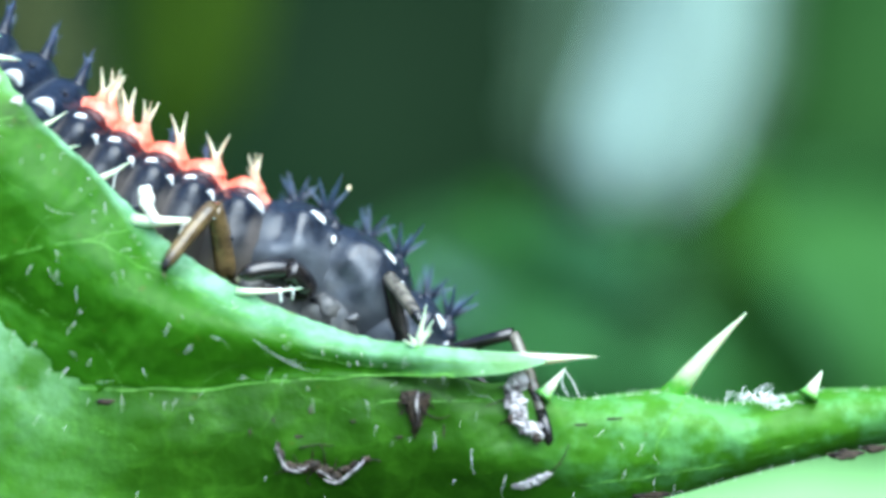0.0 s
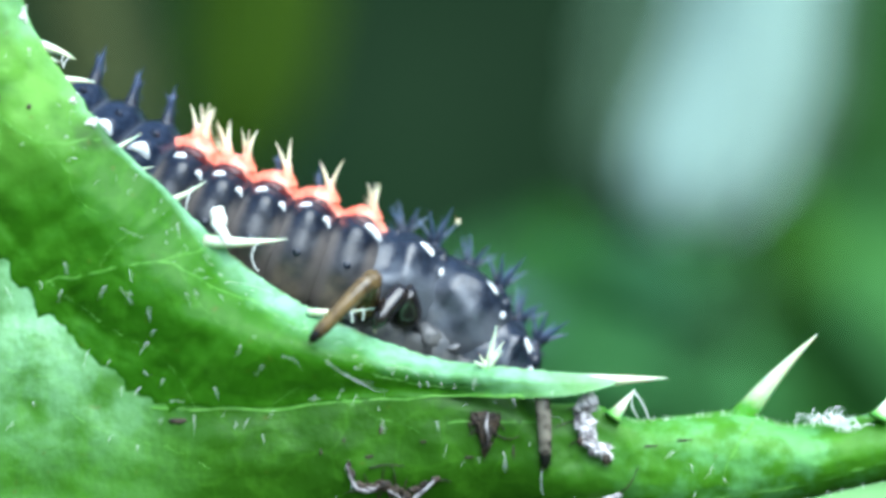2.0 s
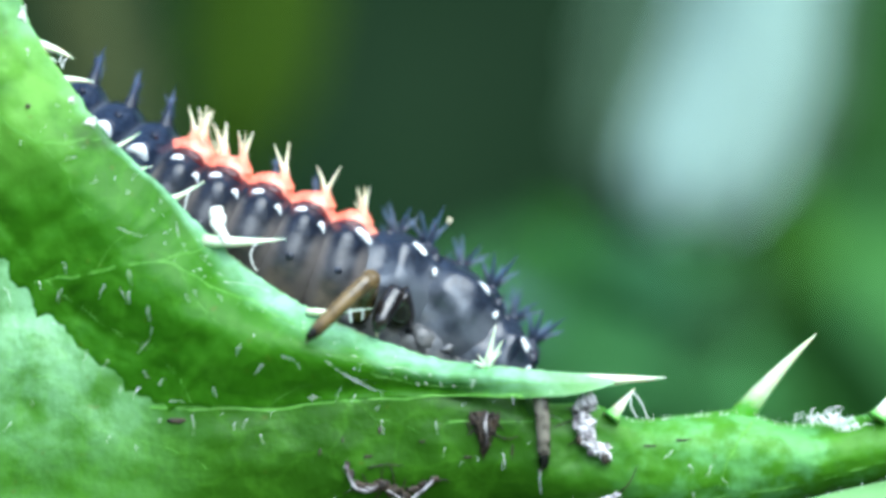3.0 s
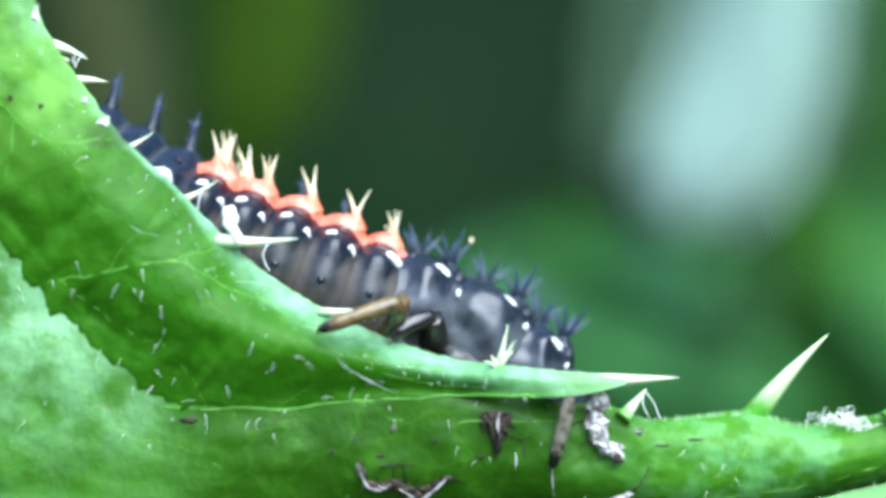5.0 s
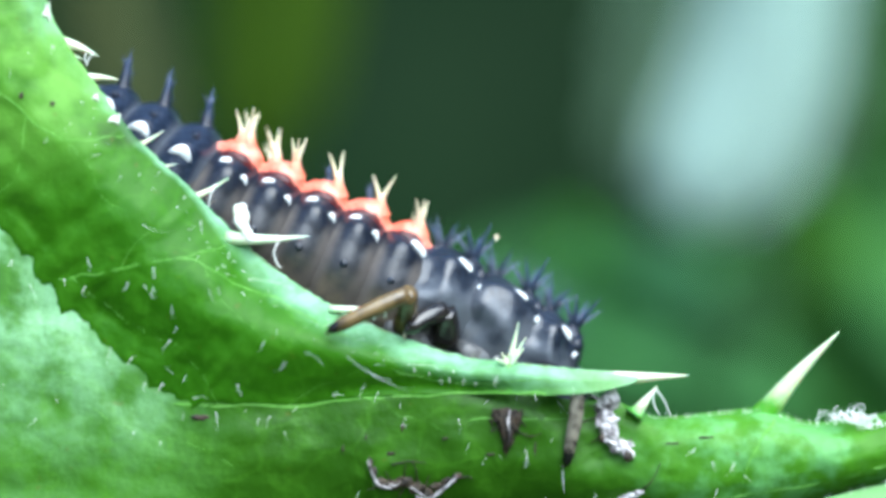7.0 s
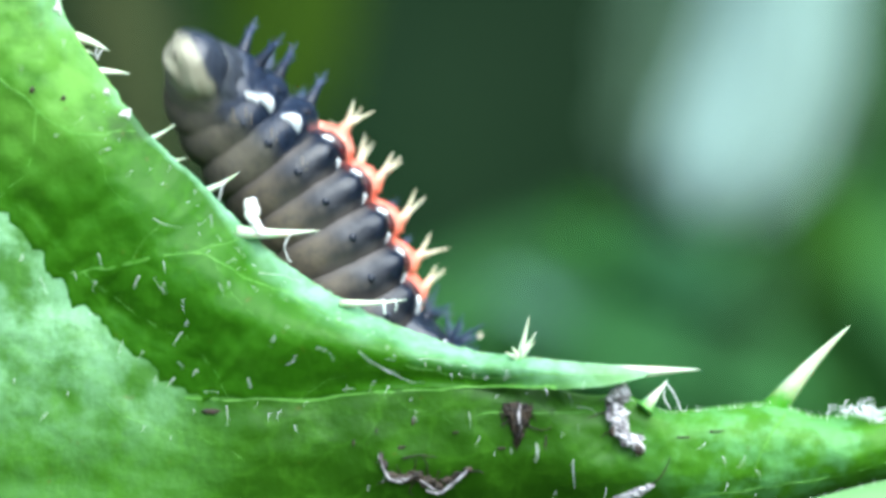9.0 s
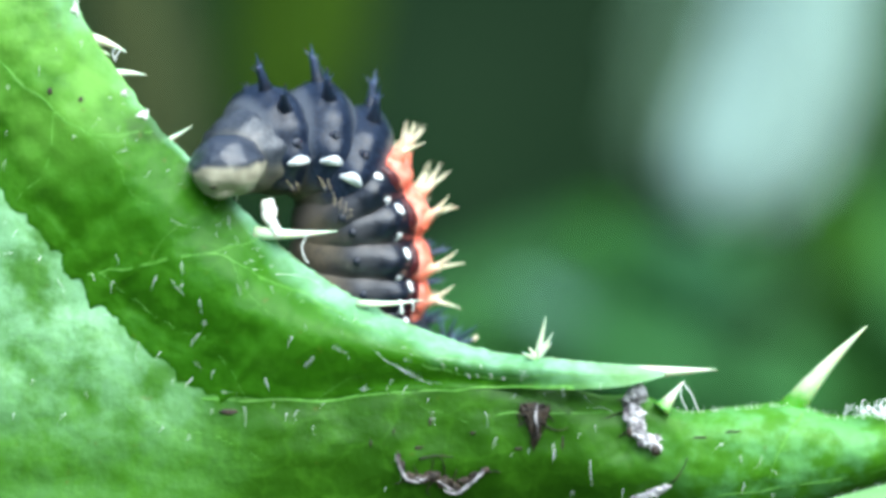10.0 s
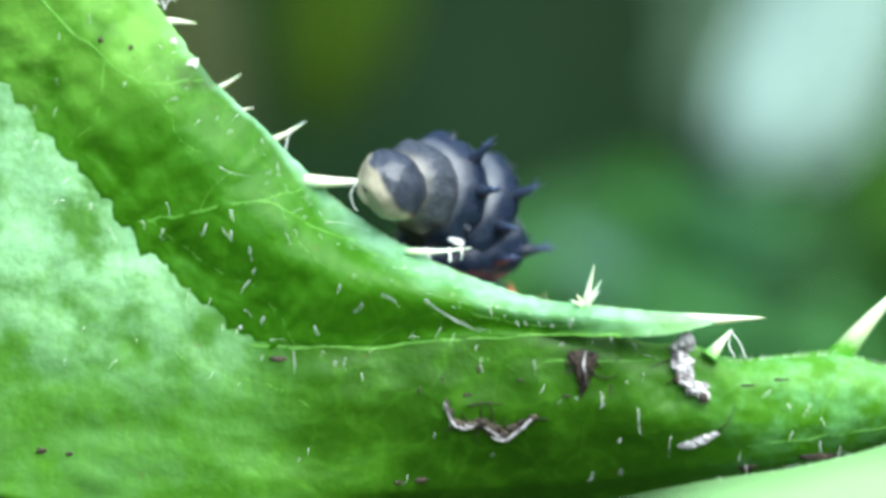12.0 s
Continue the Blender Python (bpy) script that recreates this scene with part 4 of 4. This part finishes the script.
for i in range(1, 12):
    r, half = RADIUS[i], HALF[i]
    thorax = i < 4
    ob = body_ring("thorax_segment" if thorax else "abdomen_segment", RADIUS[min(i + 1, 13)], r, RADIUS[i - 1], half, M_THORAX if thorax else M_SKIN if i < 9 else M_SKIN_TAIL)
    rings.append(ob)
    for s in (-1, 1):
        if thorax:
            for k, (u, a) in enumerate(((-0.25, 14), (0.45, 30), (0.66, 54), (-0.45, 44))):
                share("spine", FAN[k % 2] if k < 2 else KNOB[k % 2], ob, on_ring(r, half, u, s * a, 2.0, 10))
            pad(r, half, 0.02, 0.46, s * 57, s * 70, 5, M_WHITE, "white_wart", ob, "glossy white wart", arch=s * 3)
            pad(r, half, 0.68, 0.80, s * 76, s * 86, 3, M_WHITE, "white_wart", ob, "small white wart")
            mesh_object("coxa", *blob(32, 20, 28, 0.4, 18, 12, 4.0 + i, (-20 if i < 3 else -50, s * -44, -0.80 * r)), M_COXA, ob, "grey swollen base of a leg")
            if s > 0:
                mesh_object("underside", *blob(half * 1.0, 66, 44, 0.18, 20, 12, 8.0 + i, (-12, 6, -0.80 * r)), M_SOCKET, ob, "soft pale grey skin of the underside")
            arc = [(math.cos(a) * 34 - (2 if i < 3 else 30), s * -(62 - 10 * math.cos(a)), math.sin(a) * 30 - 0.66 * r) for a in (-0.9, -0.4, 0.1, 0.6, 1.1, 1.6, 2.1)]
            mesh_object("leg_socket", *tube(arc, [3, 8, 10, 10, 9, 7, 3], 8), M_SOCKET, ob, "pale fold of skin round a leg's base")
        else:
            orange = 4 <= i <= 8
            pale_back = i in (4, 7, 8)
            share("spine", (PALE if pale_back else DARK)[i % 3], ob, on_ring(r, half, {4: 0.3, 7: -0.45}.get(i, -0.1), s * (14 if i < 9 else 17), -3 if pale_back else 2, 22) @ Matrix.Scale((0.62 if i == 4 else 0.98) if pale_back else 0.66 if orange else 0.92, 4))
            if orange:
                pad(r, half, -0.92, 0.88, s * 20, s * 49, 13, M_ORANGE, "orange_patch", ob, "bright orange patch on the back", 16, 12, 6.0, 0.0, 0.90)
                pad(r, half, -0.62, 0.60, s * 46, s * 55, 6, M_MAROON, "maroon_fold", ob, "dark maroon fold below the orange patch", 16, 6, 4.0, 0.0, 0.86)
                share("spine", PALE[(i + 1) % 3], ob, on_ring(r, half, 0.24 if i < 8 else -0.20, s * 37, -7, 16) @ Matrix.Scale(0.9 if i == 4 else 1.0, 4))
                if i == 4:
                    pad(r, half, 0.10, 0.78, s * 54, s * 65, 8, M_WHITE, "white_wart", ob, "white wart below the orange patch")
                else:
                    pad(r, half, -0.48, -0.06, s * 58, s * 66, 6, M_WHITE, "white_wart", ob, "glossy white wart")
                    pad(r, half, 0.36, 0.64, s * 63, s * 70, 4, M_WHITE, "white_wart", ob, "glossy white wart", arch=s * 3)
            else:
                share("spine", KNOB[i % 2], ob, on_ring(r, half, 0.0, s * 56))
                if s > 0 or i < 10:
                    pad(r, half, -0.40, 0.36, s * (66 if i > 10 else 72), s * (75 if i > 10 else 81), 6, M_WHITE, "white_wart", ob, "curved glossy white wart", 14, 8, 2.0, s * 3)
            pad(r, half, -0.14, 0.14, s * 101, s * 108, 5, M_BELLY, "tubercle", ob, "small glossy dark tubercle")
            if i > 7 and s > 0:
                lots = []
                for k in range(4):
                    f = on_ring(r, half, -0.3 + 0.14 * k, 94 + 3 * (k % 2), 1.0).translation / U
                    lots.append(tube([f, f + Vector((3 - 2 * k, -9, -4)), f + Vector((6 - 3 * k, -15 - k % 3 * 3, -14))], [0.9, 0.7, 0.3], 5))
                mesh_object("bristle_tuft", *join(*lots), M_SP_TUFT, ob, "tuft of fine straw-coloured bristles")
bristle = mesh_object("bristle", *tube([(36, -60, 84), (50, -80, 114), (59, -95, 138)], [3.0, 2.0, 1.2], 6), M_SP_DARK, rings[3], "fine bristle with a pale bead")
mesh_object("bead", *blob(3.4, 3.4, 6, 0.2, 10, 8, 1.0, (60, -96, 142)), M_SP_PALE, bristle, "pale bead")
# tail: a dark-backed ring and the pale sucker
tail_ring = body_ring("tail_ring", 60, 78, 100, 46, M_TAILRING, "pale grey tail ring like a collar")
rings.append(tail_ring)
sucker = mesh_object("tail_sucker", *fuse(join(blob(70, 68, 56, 0.10, 24, 14, 6.0), blob(12, 16, 13, 0.2, 12, 8, 1.0, (-52, 0, -20)), blob(16, 26, 14, 0.2, 12, 8, 2.0, (-34, 0, -38)), blob(46, 46, 22, 0.2, 14, 9, 5.0, (-14, 0, 26))), 3), M_SUCKER, larva, "soft cream tail sucker")
mesh_object("tail_pore", *blob(5, 8, 7, 0.1, 10, 6, 0, (-61, 0, -22)), M_CRUMB, sucker, "small dark pore")
rings.append(sucker)


def leg(length_a, length_b, far, dark_shin, fat=1.0, shin=None):
    """Two limbs of a leg, each along its own x from the joint."""
    n = 8
    pa = [(length_a * k / n, 0, 5 * math.sin(math.pi * k / n)) for k in range(n + 1)]
    ra = [11, 13, 13.5, 13, 12.5, 12, 11.5, 11.5, 11]
    ra = [q * fat for q in ra]
    femur = mesh_object("femur", *tube(pa, ra, 12), M_LEGDARK if far else M_LEG, larva, "shiny leg joint")
    pb = [(length_b * k / n, 0, 4 * math.sin(math.pi * k / n)) for k in range(n + 1)]
    rb = [10.5, 11, 11, 11, 10.5, 10, 9.5, 9, 6]
    rb = [q * (1 + 0.7 * (fat - 1)) for q in rb]
    tibia = mesh_object("tibia", *tube(pb, rb, 12), shin or (M_LEGDARK if dark_shin else M_LEG), larva, "thin jointed lower leg")
    mesh_object("foot", *tube([(length_b * 0.72, 0, 3), (length_b * 0.9, 0, 2), (length_b, 0, 0), (length_b + 8, 0, -4)], [10.5, 11, 9, 4], 10), M_LEGDARK, tibia, "black foot with a claw")
    mesh_object("claw", *tube([(length_b, 0, -2), (length_b + 10, 0, -8), (length_b + 10, 0, -18)], [5, 3, 0.8], 6), M_TAIL, tibia)
    return femur, tibia


# each leg: limb lengths, body joint, place of the hip on that ring
LEGS = {
    "hind": (leg(140, 148, False, False, 1.55), 140, 148, 3, (-44, -54, -98)),
    "middle": (leg(66, 84, True, True, 2.1), 66, 84, 2, (-70, -54, -92)),
    "front": (leg(150, 134, True, False, 1.35, M_LEGGREY), 150, 134, 1, (16, -60, -46)),
    "far_front": (leg(302, 204, True, False, 1.0, M_LEGGREY), 302, 204, 1, (-10, 20, -100)),
    "far_middle": (leg(130, 150, True, True), 130, 150, 2, (0, 70, -60)),
    "far_hind": (leg(130, 150, True, True), 130, 150, 3, (0, 70, -66)),
}
# body joints by time: joint: (x, y, depth, roll of the back away from the camera, and where the body is bent hard a turn of the ring)
POSTURE = {
    0.0: {0: (940, 690, 213, 22), 1: (868, 634, 208, 28), 2: (774, 543, 203, 34), 3: (668, 498, 198, 34), 4: (562, 473, 193, 26), 6: (406, 410, 193, 20),
          8: (271.95, 320.01, 193, 16), 10: (169.25, 217.35, 193, 16), 11: (113.8, 168.24, 193, 16), 13: (33.7, 112.46, 193, 16)},
    0.5: {0: (935, 667, 213, 22), 1: (876, 622, 208, 28), 2: (772, 550, 203, 34), 3: (668, 506, 198, 34), 4: (585, 496, 193, 26), 6: (424, 432, 193, 20),
          8: (281, 344, 193, 16), 10: (171.25, 235.35, 193, 16), 11: (117.8, 186.24, 193, 16), 13: (38.7, 130.46, 193, 16)},
    1.0: {0: (930, 690, 213, 22), 4: (600, 498, 193, 26), 6: (450, 441, 193, 20), 8: (306, 370, 193, 16), 10: (188, 273, 193, 16), 11: (134, 222, 193, 16), 13: (52, 160, 193, 16), 3: (689, 518, 198, 34), 2: (796, 562, 203, 34), 1: (874, 624, 208, 28)},
    1.5: {0: (930, 700, 213, 22), 1: (875, 626, 208, 28), 2: (800, 562, 203, 34), 3: (688, 514, 198, 34), 4: (600, 490, 193, 26), 6: (449, 433, 193, 20),
          8: (303, 362, 193, 16), 10: (185, 269, 193, 16), 11: (131, 218, 193, 16), 13: (51, 158, 193, 16)},
    2.0: {0: (948, 700, 213, 22), 4: (639.0, 484.0, 193.0, 26.0), 6: (481.0, 426.0, 193.0, 20.0), 8: (333.0, 358.0, 193.0, 16.0), 10: (199, 268, 193, 16), 11: (142, 218, 193, 16), 13: (58, 160, 193, 16), 3: (730.0, 514.0, 198.0, 34.0), 2: (828.0, 558.0, 203.0, 34.0), 1: (894, 630, 208, 28)},
    2.5: {0: (945, 700, 213, 22), 1: (890, 630, 208, 28), 2: (816, 556, 203, 34), 3: (721.0, 512.0, 198.0, 34.0), 4: (625.0, 487.0, 193.0, 26.0), 6: (472.0, 426.0, 193.0, 20.0),
          8: (328, 358, 193, 16), 10: (198, 268, 193, 16), 11: (141, 218, 193, 16), 13: (58, 160, 193, 16)},
    5.0: {0: (1010, 690, 213, 22), 1: (938, 648, 208, 28), 2: (852, 594, 203, 34), 3: (744, 556, 198, 34), 4: (657.3, 534.34, 193.0, 26.0), 6: (503.4, 471.12, 193.0, 20.0),
          8: (351.0, 406.0, 193.0, 16.0), 10: (217.25, 312.35, 193.0, 16.0), 11: (157.8, 265.24, 193.0, 16.0), 13: (71.7, 215.46, 193.0, 16.0)},
    5.5: {0: (1085, 640, 213, 22), 1: (1018, 592, 208, 28), 2: (898, 575, 203, 34), 3: (768, 556, 198, 34), 4: (689.3, 544.34, 193.0, 26.0), 6: (529.4, 481.12, 193.0, 20.0),
          8: (372.95, 416.01, 193.0, 16.0), 10: (227.25, 326.35, 193.0, 16.0), 11: (166.8, 281.24, 193.0, 16.0), 13: (75.7, 225.46, 193.0, 16.0)},
    6.5: {0: (1005, 668, 213, 22), 1: (945, 616, 208, 28), 2: (858, 585, 203, 34), 3: (756, 550, 198, 34), 4: (671.3, 522.34, 193, 26), 6: (521.4, 463.12, 193.0, 20.0),
          8: (369.95, 391.01, 193.0, 16.0), 10: (224.25, 300.35, 193.0, 16.0), 11: (160.8, 253.24, 193.0, 16.0), 13: (73.7, 205.46, 193.0, 16.0)},
    7.2: {0: (975, 690, 213, 22), 1: (926, 634, 208, 28), 2: (850, 588, 203, 34), 3: (758, 545, 198, 34), 4: (675.3, 513.34, 193, 26), 6: (528.4, 440.12, 193.0, 20.0),
          8: (373.95, 360.01, 193.0, 16.0), 10: (227.25, 267.35, 193.0, 16.0), 11: (164.8, 225.24, 193.0, 16.0), 13: (79.7, 175.46, 193.0, 16.0)},
    8.0: {0: (880, 790, 267, 25), 1: (840, 740, 247, 28), 2: (785, 680, 227, 30), 3: (718, 610, 207, 30), 4: (660, 545, 197, 30), 6: (555, 415, 187, 30),
          8: (420, 290, 187, 30), 10: (290, 170, 187, 30), 11: (240, 120, 187, 30), 13: (170, 50, 177, 30)},
    8.8: {0: (818, 815, 287, 25), 1: (768, 775, 267, 28), 2: (718, 715, 247, 32), 3: (668, 645, 227, 38), 4: (615, 565, 207, 38), 6: (556, 425, 192, 38),
          8: (470, 280, 187, 38), 10: (372, 158, 185, 38), 11: (340, 104, 179, 38), 13: (318, 8, 147, 38)},
    9.0: {0: (815, 820, 287, 25), 1: (765, 780, 267, 28), 2: (714, 720, 247, 32), 3: (664, 656, 227, 38), 4: (604, 577, 207, 42), 6: (548, 448, 192, 40),
          8: (476, 330, 187, 30), 10: (382, 215, 167, 22), 11: (350, 173, 141, 16), 13: (322, 122, 57, 14)},
    9.5: {0: (800, 830, 275, 25), 1: (752, 790, 255, 28), 2: (700, 730, 235, 32), 3: (646, 660, 215, 36), 4: (600, 590, 205, 36), 6: (580, 442, 190, 24),
          8: (536, 334, 180, 8, 16), 9: (518, 282, 170, 4, 20), 10: (472, 242, 148, -6, 10), 11: (414, 234, 110, -24, 3), 12: (384, 246, 60, -30), 13: (350, 262, -8, -34)},
    10.0: {0: (780, 840, 275, 25), 1: (740, 800, 255, 28), 2: (690, 740, 235, 32), 3: (628, 670, 215, 34), 4: (556, 592, 205, 32), 5: (564, 508, 196, 28), 6: (570, 454, 190, 20), 7: (572, 404, 186, 14, 8),
           8: (560, 366, 180, 6, 26), 9: (548, 307, 170, -14, 30), 10: (496, 264, 146, -24, 13), 11: (414, 259, 106, -42), 12: (380, 280, 58, -42), 13: (345, 298, -18, -36)},
    10.5: {0: (770, 850, 275, 25), 1: (730, 812, 255, 28), 2: (680, 752, 235, 32), 3: (622, 710, 215, 34), 4: (540, 645, 205, 32), 5: (560, 564, 196, 28), 6: (567, 510, 190, 22, 2), 7: (574, 466, 186, 14, 16),
           8: (568, 416, 180, 5, 40), 9: (566, 332, 170, -16, 46), 10: (516, 268, 146, -35, 20), 11: (411, 267, 104, -50), 12: (380, 282, 60, -46), 13: (341, 296, -18, -40)},
    11.5: {0: (770, 890, 275, 25), 1: (730, 852, 255, 28), 2: (680, 800, 235, 32), 3: (614, 752, 220, 34), 4: (540, 700, 208, 30), 5: (552, 618, 198, 28), 6: (562, 562, 190, 22, 2), 7: (574, 512, 186, 14, 16),
           8: (576, 450, 180, 5, 40), 9: (579, 362, 170, -16, 46), 10: (527, 288, 146, -35, 20), 11: (420, 288, 104, -50), 12: (384, 293, 60, -46), 13: (346, 306, -18, -42)},
    11.7: {0: (780, 900, 285, 25), 1: (745, 862, 270, 28), 2: (700, 810, 260, 30), 3: (660, 750, 250, 30), 4: (650, 690, 245, 26), 6: (650, 590, 240, 12),
           8: (645, 490, 230, -8), 10: (590, 400, 195, -38), 11: (545, 372, 165, -48), 13: (450, 338, 40, -46)},
    12.0: {0: (770, 930, 305, 25), 1: (745, 895, 295, 28), 2: (715, 850, 290, 30), 3: (690, 800, 285, 28), 4: (620, 800, 285, 24), 6: (600, 730, 285, 6),
           8: (646, 622, 280, -20), 10: (668, 462, 225, -45), 11: (626, 438, 165, -52), 13: (552, 424, 18, -50), 9: (672, 518, 262, -34)},
}
# feet by time: (x, y, depth); knees bend towards the hint (x, y, depth away from the hip)
FEET = {
    "hind": [(0.0, 452, 500, -30), (0.3, 452, 500, -30), (0.6, 560, 584, -40), (1.0, 592, 590, -45), (2.5, 584, 588, -45), (5.0, 582, 574, -45), (6.0, 580, 576, -45), (7.2, 580, 580, -45),
             (7.8, 660, 640, 60), (8.8, 720, 700, 140), (12.0, 720, 780, 240)],
    "middle": [(0.0, 588, 514, 30), (0.5, 630, 575, 30), (1.5, 694, 564, 30), (5.0, 708, 584, 30), (7.2, 716, 580, 30), (8.0, 770, 690, 120), (12.0, 760, 800, 240)],
    "front": [(0.0, 900, 598, 20), (0.5, 915, 632, 30), (0.7, 995, 800, 20), (2.5, 996, 814, 12), (5.0, 990, 814, 12), (7.2, 996, 814, 12), (7.6, 960, 800, 60), (8.4, 900, 800, 140), (12.0, 860, 900, 240)],
    "far_front": [(0.0, 1126, 809, 18), (0.5, 1086, 793, 10), (0.8, 1236, 895, 130), (1.5, 1236, 895, 130), (5.0, 1240, 895, 130), (5.2, 1243, 716, 60), (5.3, 1276, 662, 90), (5.4, 1298, 812, -50),
                  (5.6, 1300, 824, -50), (5.7, 1230, 760, 80), (5.8, 1215, 820, -40), (6.1, 1218, 832, -40), (6.2, 1318, 646, 90), (6.3, 1284, 660, 90), (6.4, 1246, 880, 120), (6.6, 1250, 895, 120),
                  (6.8, 1240, 895, 130), (7.2, 1230, 895, 130), (8.0, 980, 860, 200), (12.0, 880, 960, 300)],
    "far_middle": [(0.0, 900, 660, 190), (7.2, 950, 690, 190), (8.4, 820, 760, 260), (12.0, 800, 860, 320)],
    "far_hind": [(0.0, 620, 560, 190), (1.0, 700, 600, 190), (7.2, 720, 620, 190), (8.4, 740, 740, 260), (12.0, 740, 840, 320)],
}
BEND = {"hind": (34, -100, -165), "middle": (-10, -130, -70), "front": (110, -150, -170), "far_front": (45, -40, -75), "far_middle": (60, -60, 60), "far_hind": (20, -60, 60)}


def eased(times, values, t):
    """Smooth, never overshooting values between times."""
    times, values = np.array(times, float), np.array(values, float)
    h = np.diff(times)
    slope = np.diff(values, axis=0) / h[:, None]
    m = np.zeros_like(values)
    a, b = slope[:-1], slope[1:]
    with np.errstate(divide="ignore", invalid="ignore"):
        m[1:-1] = np.where(a * b > 0, 2 * a * b / (a + b), 0)
    i = int(min(max(np.searchsorted(times, t) - 1, 0), len(h) - 1))
    s = min(max((t - times[i]) / h[i], 0.0), 1.0)
    return ((2 * s ** 3 - 3 * s * s + 1) * values[i] + (s ** 3 - 2 * s * s + s) * h[i] * m[i]
            + (-2 * s ** 3 + 3 * s * s) * values[i + 1] + (s ** 3 - s * s) * h[i] * m[i + 1])


def full_posture(marks):
    """All 14 joints from the marked ones, on a smooth line."""
    ks = sorted(marks)
    return np.array([eased_line(ks, [(*marks[k], 0)[:5] for k in ks], j) for j in range(14)])


def eased_line(ks, vals, j):
    vals = np.array(vals, float)
    i = min(max(int(np.searchsorted(ks, j)) - 1, 0), len(ks) - 2)
    p0, p1, p2, p3 = vals[max(i - 1, 0)], vals[i], vals[i + 1], vals[min(i + 2, len(ks) - 1)]
    k0, k1, k2, k3 = ks[max(i - 1, 0)], ks[i], ks[i + 1], ks[min(i + 2, len(ks) - 1)]
    m1 = (p2 - p0) / max(k2 - k0, 1) * (k2 - k1)
    m2 = (p3 - p1) / max(k3 - k1, 1) * (k2 - k1)
    s = (j - k1) / (k2 - k1)
    return (2 * s ** 3 - 3 * s * s + 1) * p1 + (s ** 3 - 2 * s * s + s) * m1 + (-2 * s ** 3 + 3 * s * s) * p2 + (s ** 3 - s * s) * m2


MOMENTS = sorted(POSTURE)
FULL = [full_posture(POSTURE[k]).ravel() for k in MOMENTS]


def body_poses(t):
    """World pose of every ring at t."""
    nodes = eased(MOMENTS, FULL, t).reshape(14, 5)
    pts = [P(*n[:3]) for n in nodes]
    out = []
    away = Vector((0, 1, 0))
    for j in range(14):
        x = (pts[max(j - 1, 0)] - pts[min(j + 1, 13)]).normalized()
        x.rotate(Matrix.Rotation(radians(-nodes[j][4]), 3, "Y"))
        up = x.cross(away).normalized()
        back = up.cross(x)
        if back.y < 0:
            back = -back
        r = radians(nodes[j][3])
        z = (up * math.cos(r) + back * math.sin(r)).normalized()
        y = z.cross(x).normalized()
        m = Matrix((x, y, z)).transposed().to_4x4()
        out.append(Matrix.Translation(pts[j]) @ m)
    return out


def limb(a, b, hint):
    """Pose with x from a to b."""
    x = (b - a).normalized()
    z = (hint - x * hint.dot(x)).normalized()
    m = Matrix((x, z.cross(x), z)).transposed().to_4x4()
    return Matrix.Translation(a) @ m


def leg_poses(name, t, poses):
    (femur, tibia), la, lb, ring, hip_at = LEGS[name]
    back = 58 * (1 - smooth01(0.3, 0.9, t)) if name == "hind" else 0
    hip = poses[ring] @ ((Vector(hip_at) - Vector((back, 0, 0))) * U)
    rows = FEET[name]
    foot = P(*eased([r[0] for r in rows], [r[1:] for r in rows], t))
    la, lb = la * U, lb * U
    d = foot - hip
    dist = min(max(d.length, abs(la - lb) + 6 * U), la + lb - U)
    way = d.normalized()
    bx, by, bd = BEND[name]
    begin = 1 - smooth01(0.2, 0.6, t)
    if name == "far_front":
        bx, by, bd = bx + 55 * begin, by - 500 * begin, bd + 95 * begin
    elif name == "front":
        bx, by, bd = bx - 155 * begin, by + 45 * begin, bd + 217 * begin
    elif name == "hind":
        bx, by, bd = bx - 60 * begin, by - 80 * begin, bd + 80 * begin
    bend = Vector((bx, bd, -by))
    bend = (bend - way * bend.dot(way)).normalized()
    ca = (la * la + dist * dist - lb * lb) / (2 * la * dist)
    knee = hip + way * la * ca + bend * la * math.sqrt(max(0.0, 1 - ca * ca))
    return limb(hip, knee, bend), limb(knee, knee + (hip + way * dist - knee).normalized() * lb, bend)


def motions():
    """Keys the larva as a whole and every ring and limb on it."""
    times = sorted({round(0.2 * k, 3) for k in range(61)} | set(MOMENTS) | {r[0] for rows in FEET.values() for r in rows})
    whole, part_rows = [], {}
    for t in times:
        poses = body_poses(t)
        base = Matrix.Translation(poses[5].translation)
        whole.append((t, base))
        undo = base.inverted()
        for ob, m in zip(rings, poses):
            part_rows.setdefault(ob, []).append((t, undo @ m))
        for name in LEGS:
            for ob, m in zip(LEGS[name][0], leg_poses(name, t, poses)):
                part_rows.setdefault(ob, []).append((t, undo @ m))
    walk(larva, whole)
    # the tail sweeps the loose flake off the margin
    rest = flake.location.copy()
    far = P(575, 560, 190)
    walk(flake, [(0.0, Matrix.Translation(rest)), (11.5, Matrix.Translation(rest)), (11.6, Matrix.Translation(rest.lerp(far, 0.4) + Vector((0, 0.001, 0.0003)))),
                 (11.75, Matrix.Translation(far)), (12.0, Matrix.Translation(far))])
    for ob, rows in part_rows.items():
        walk(ob, rows)


motions()
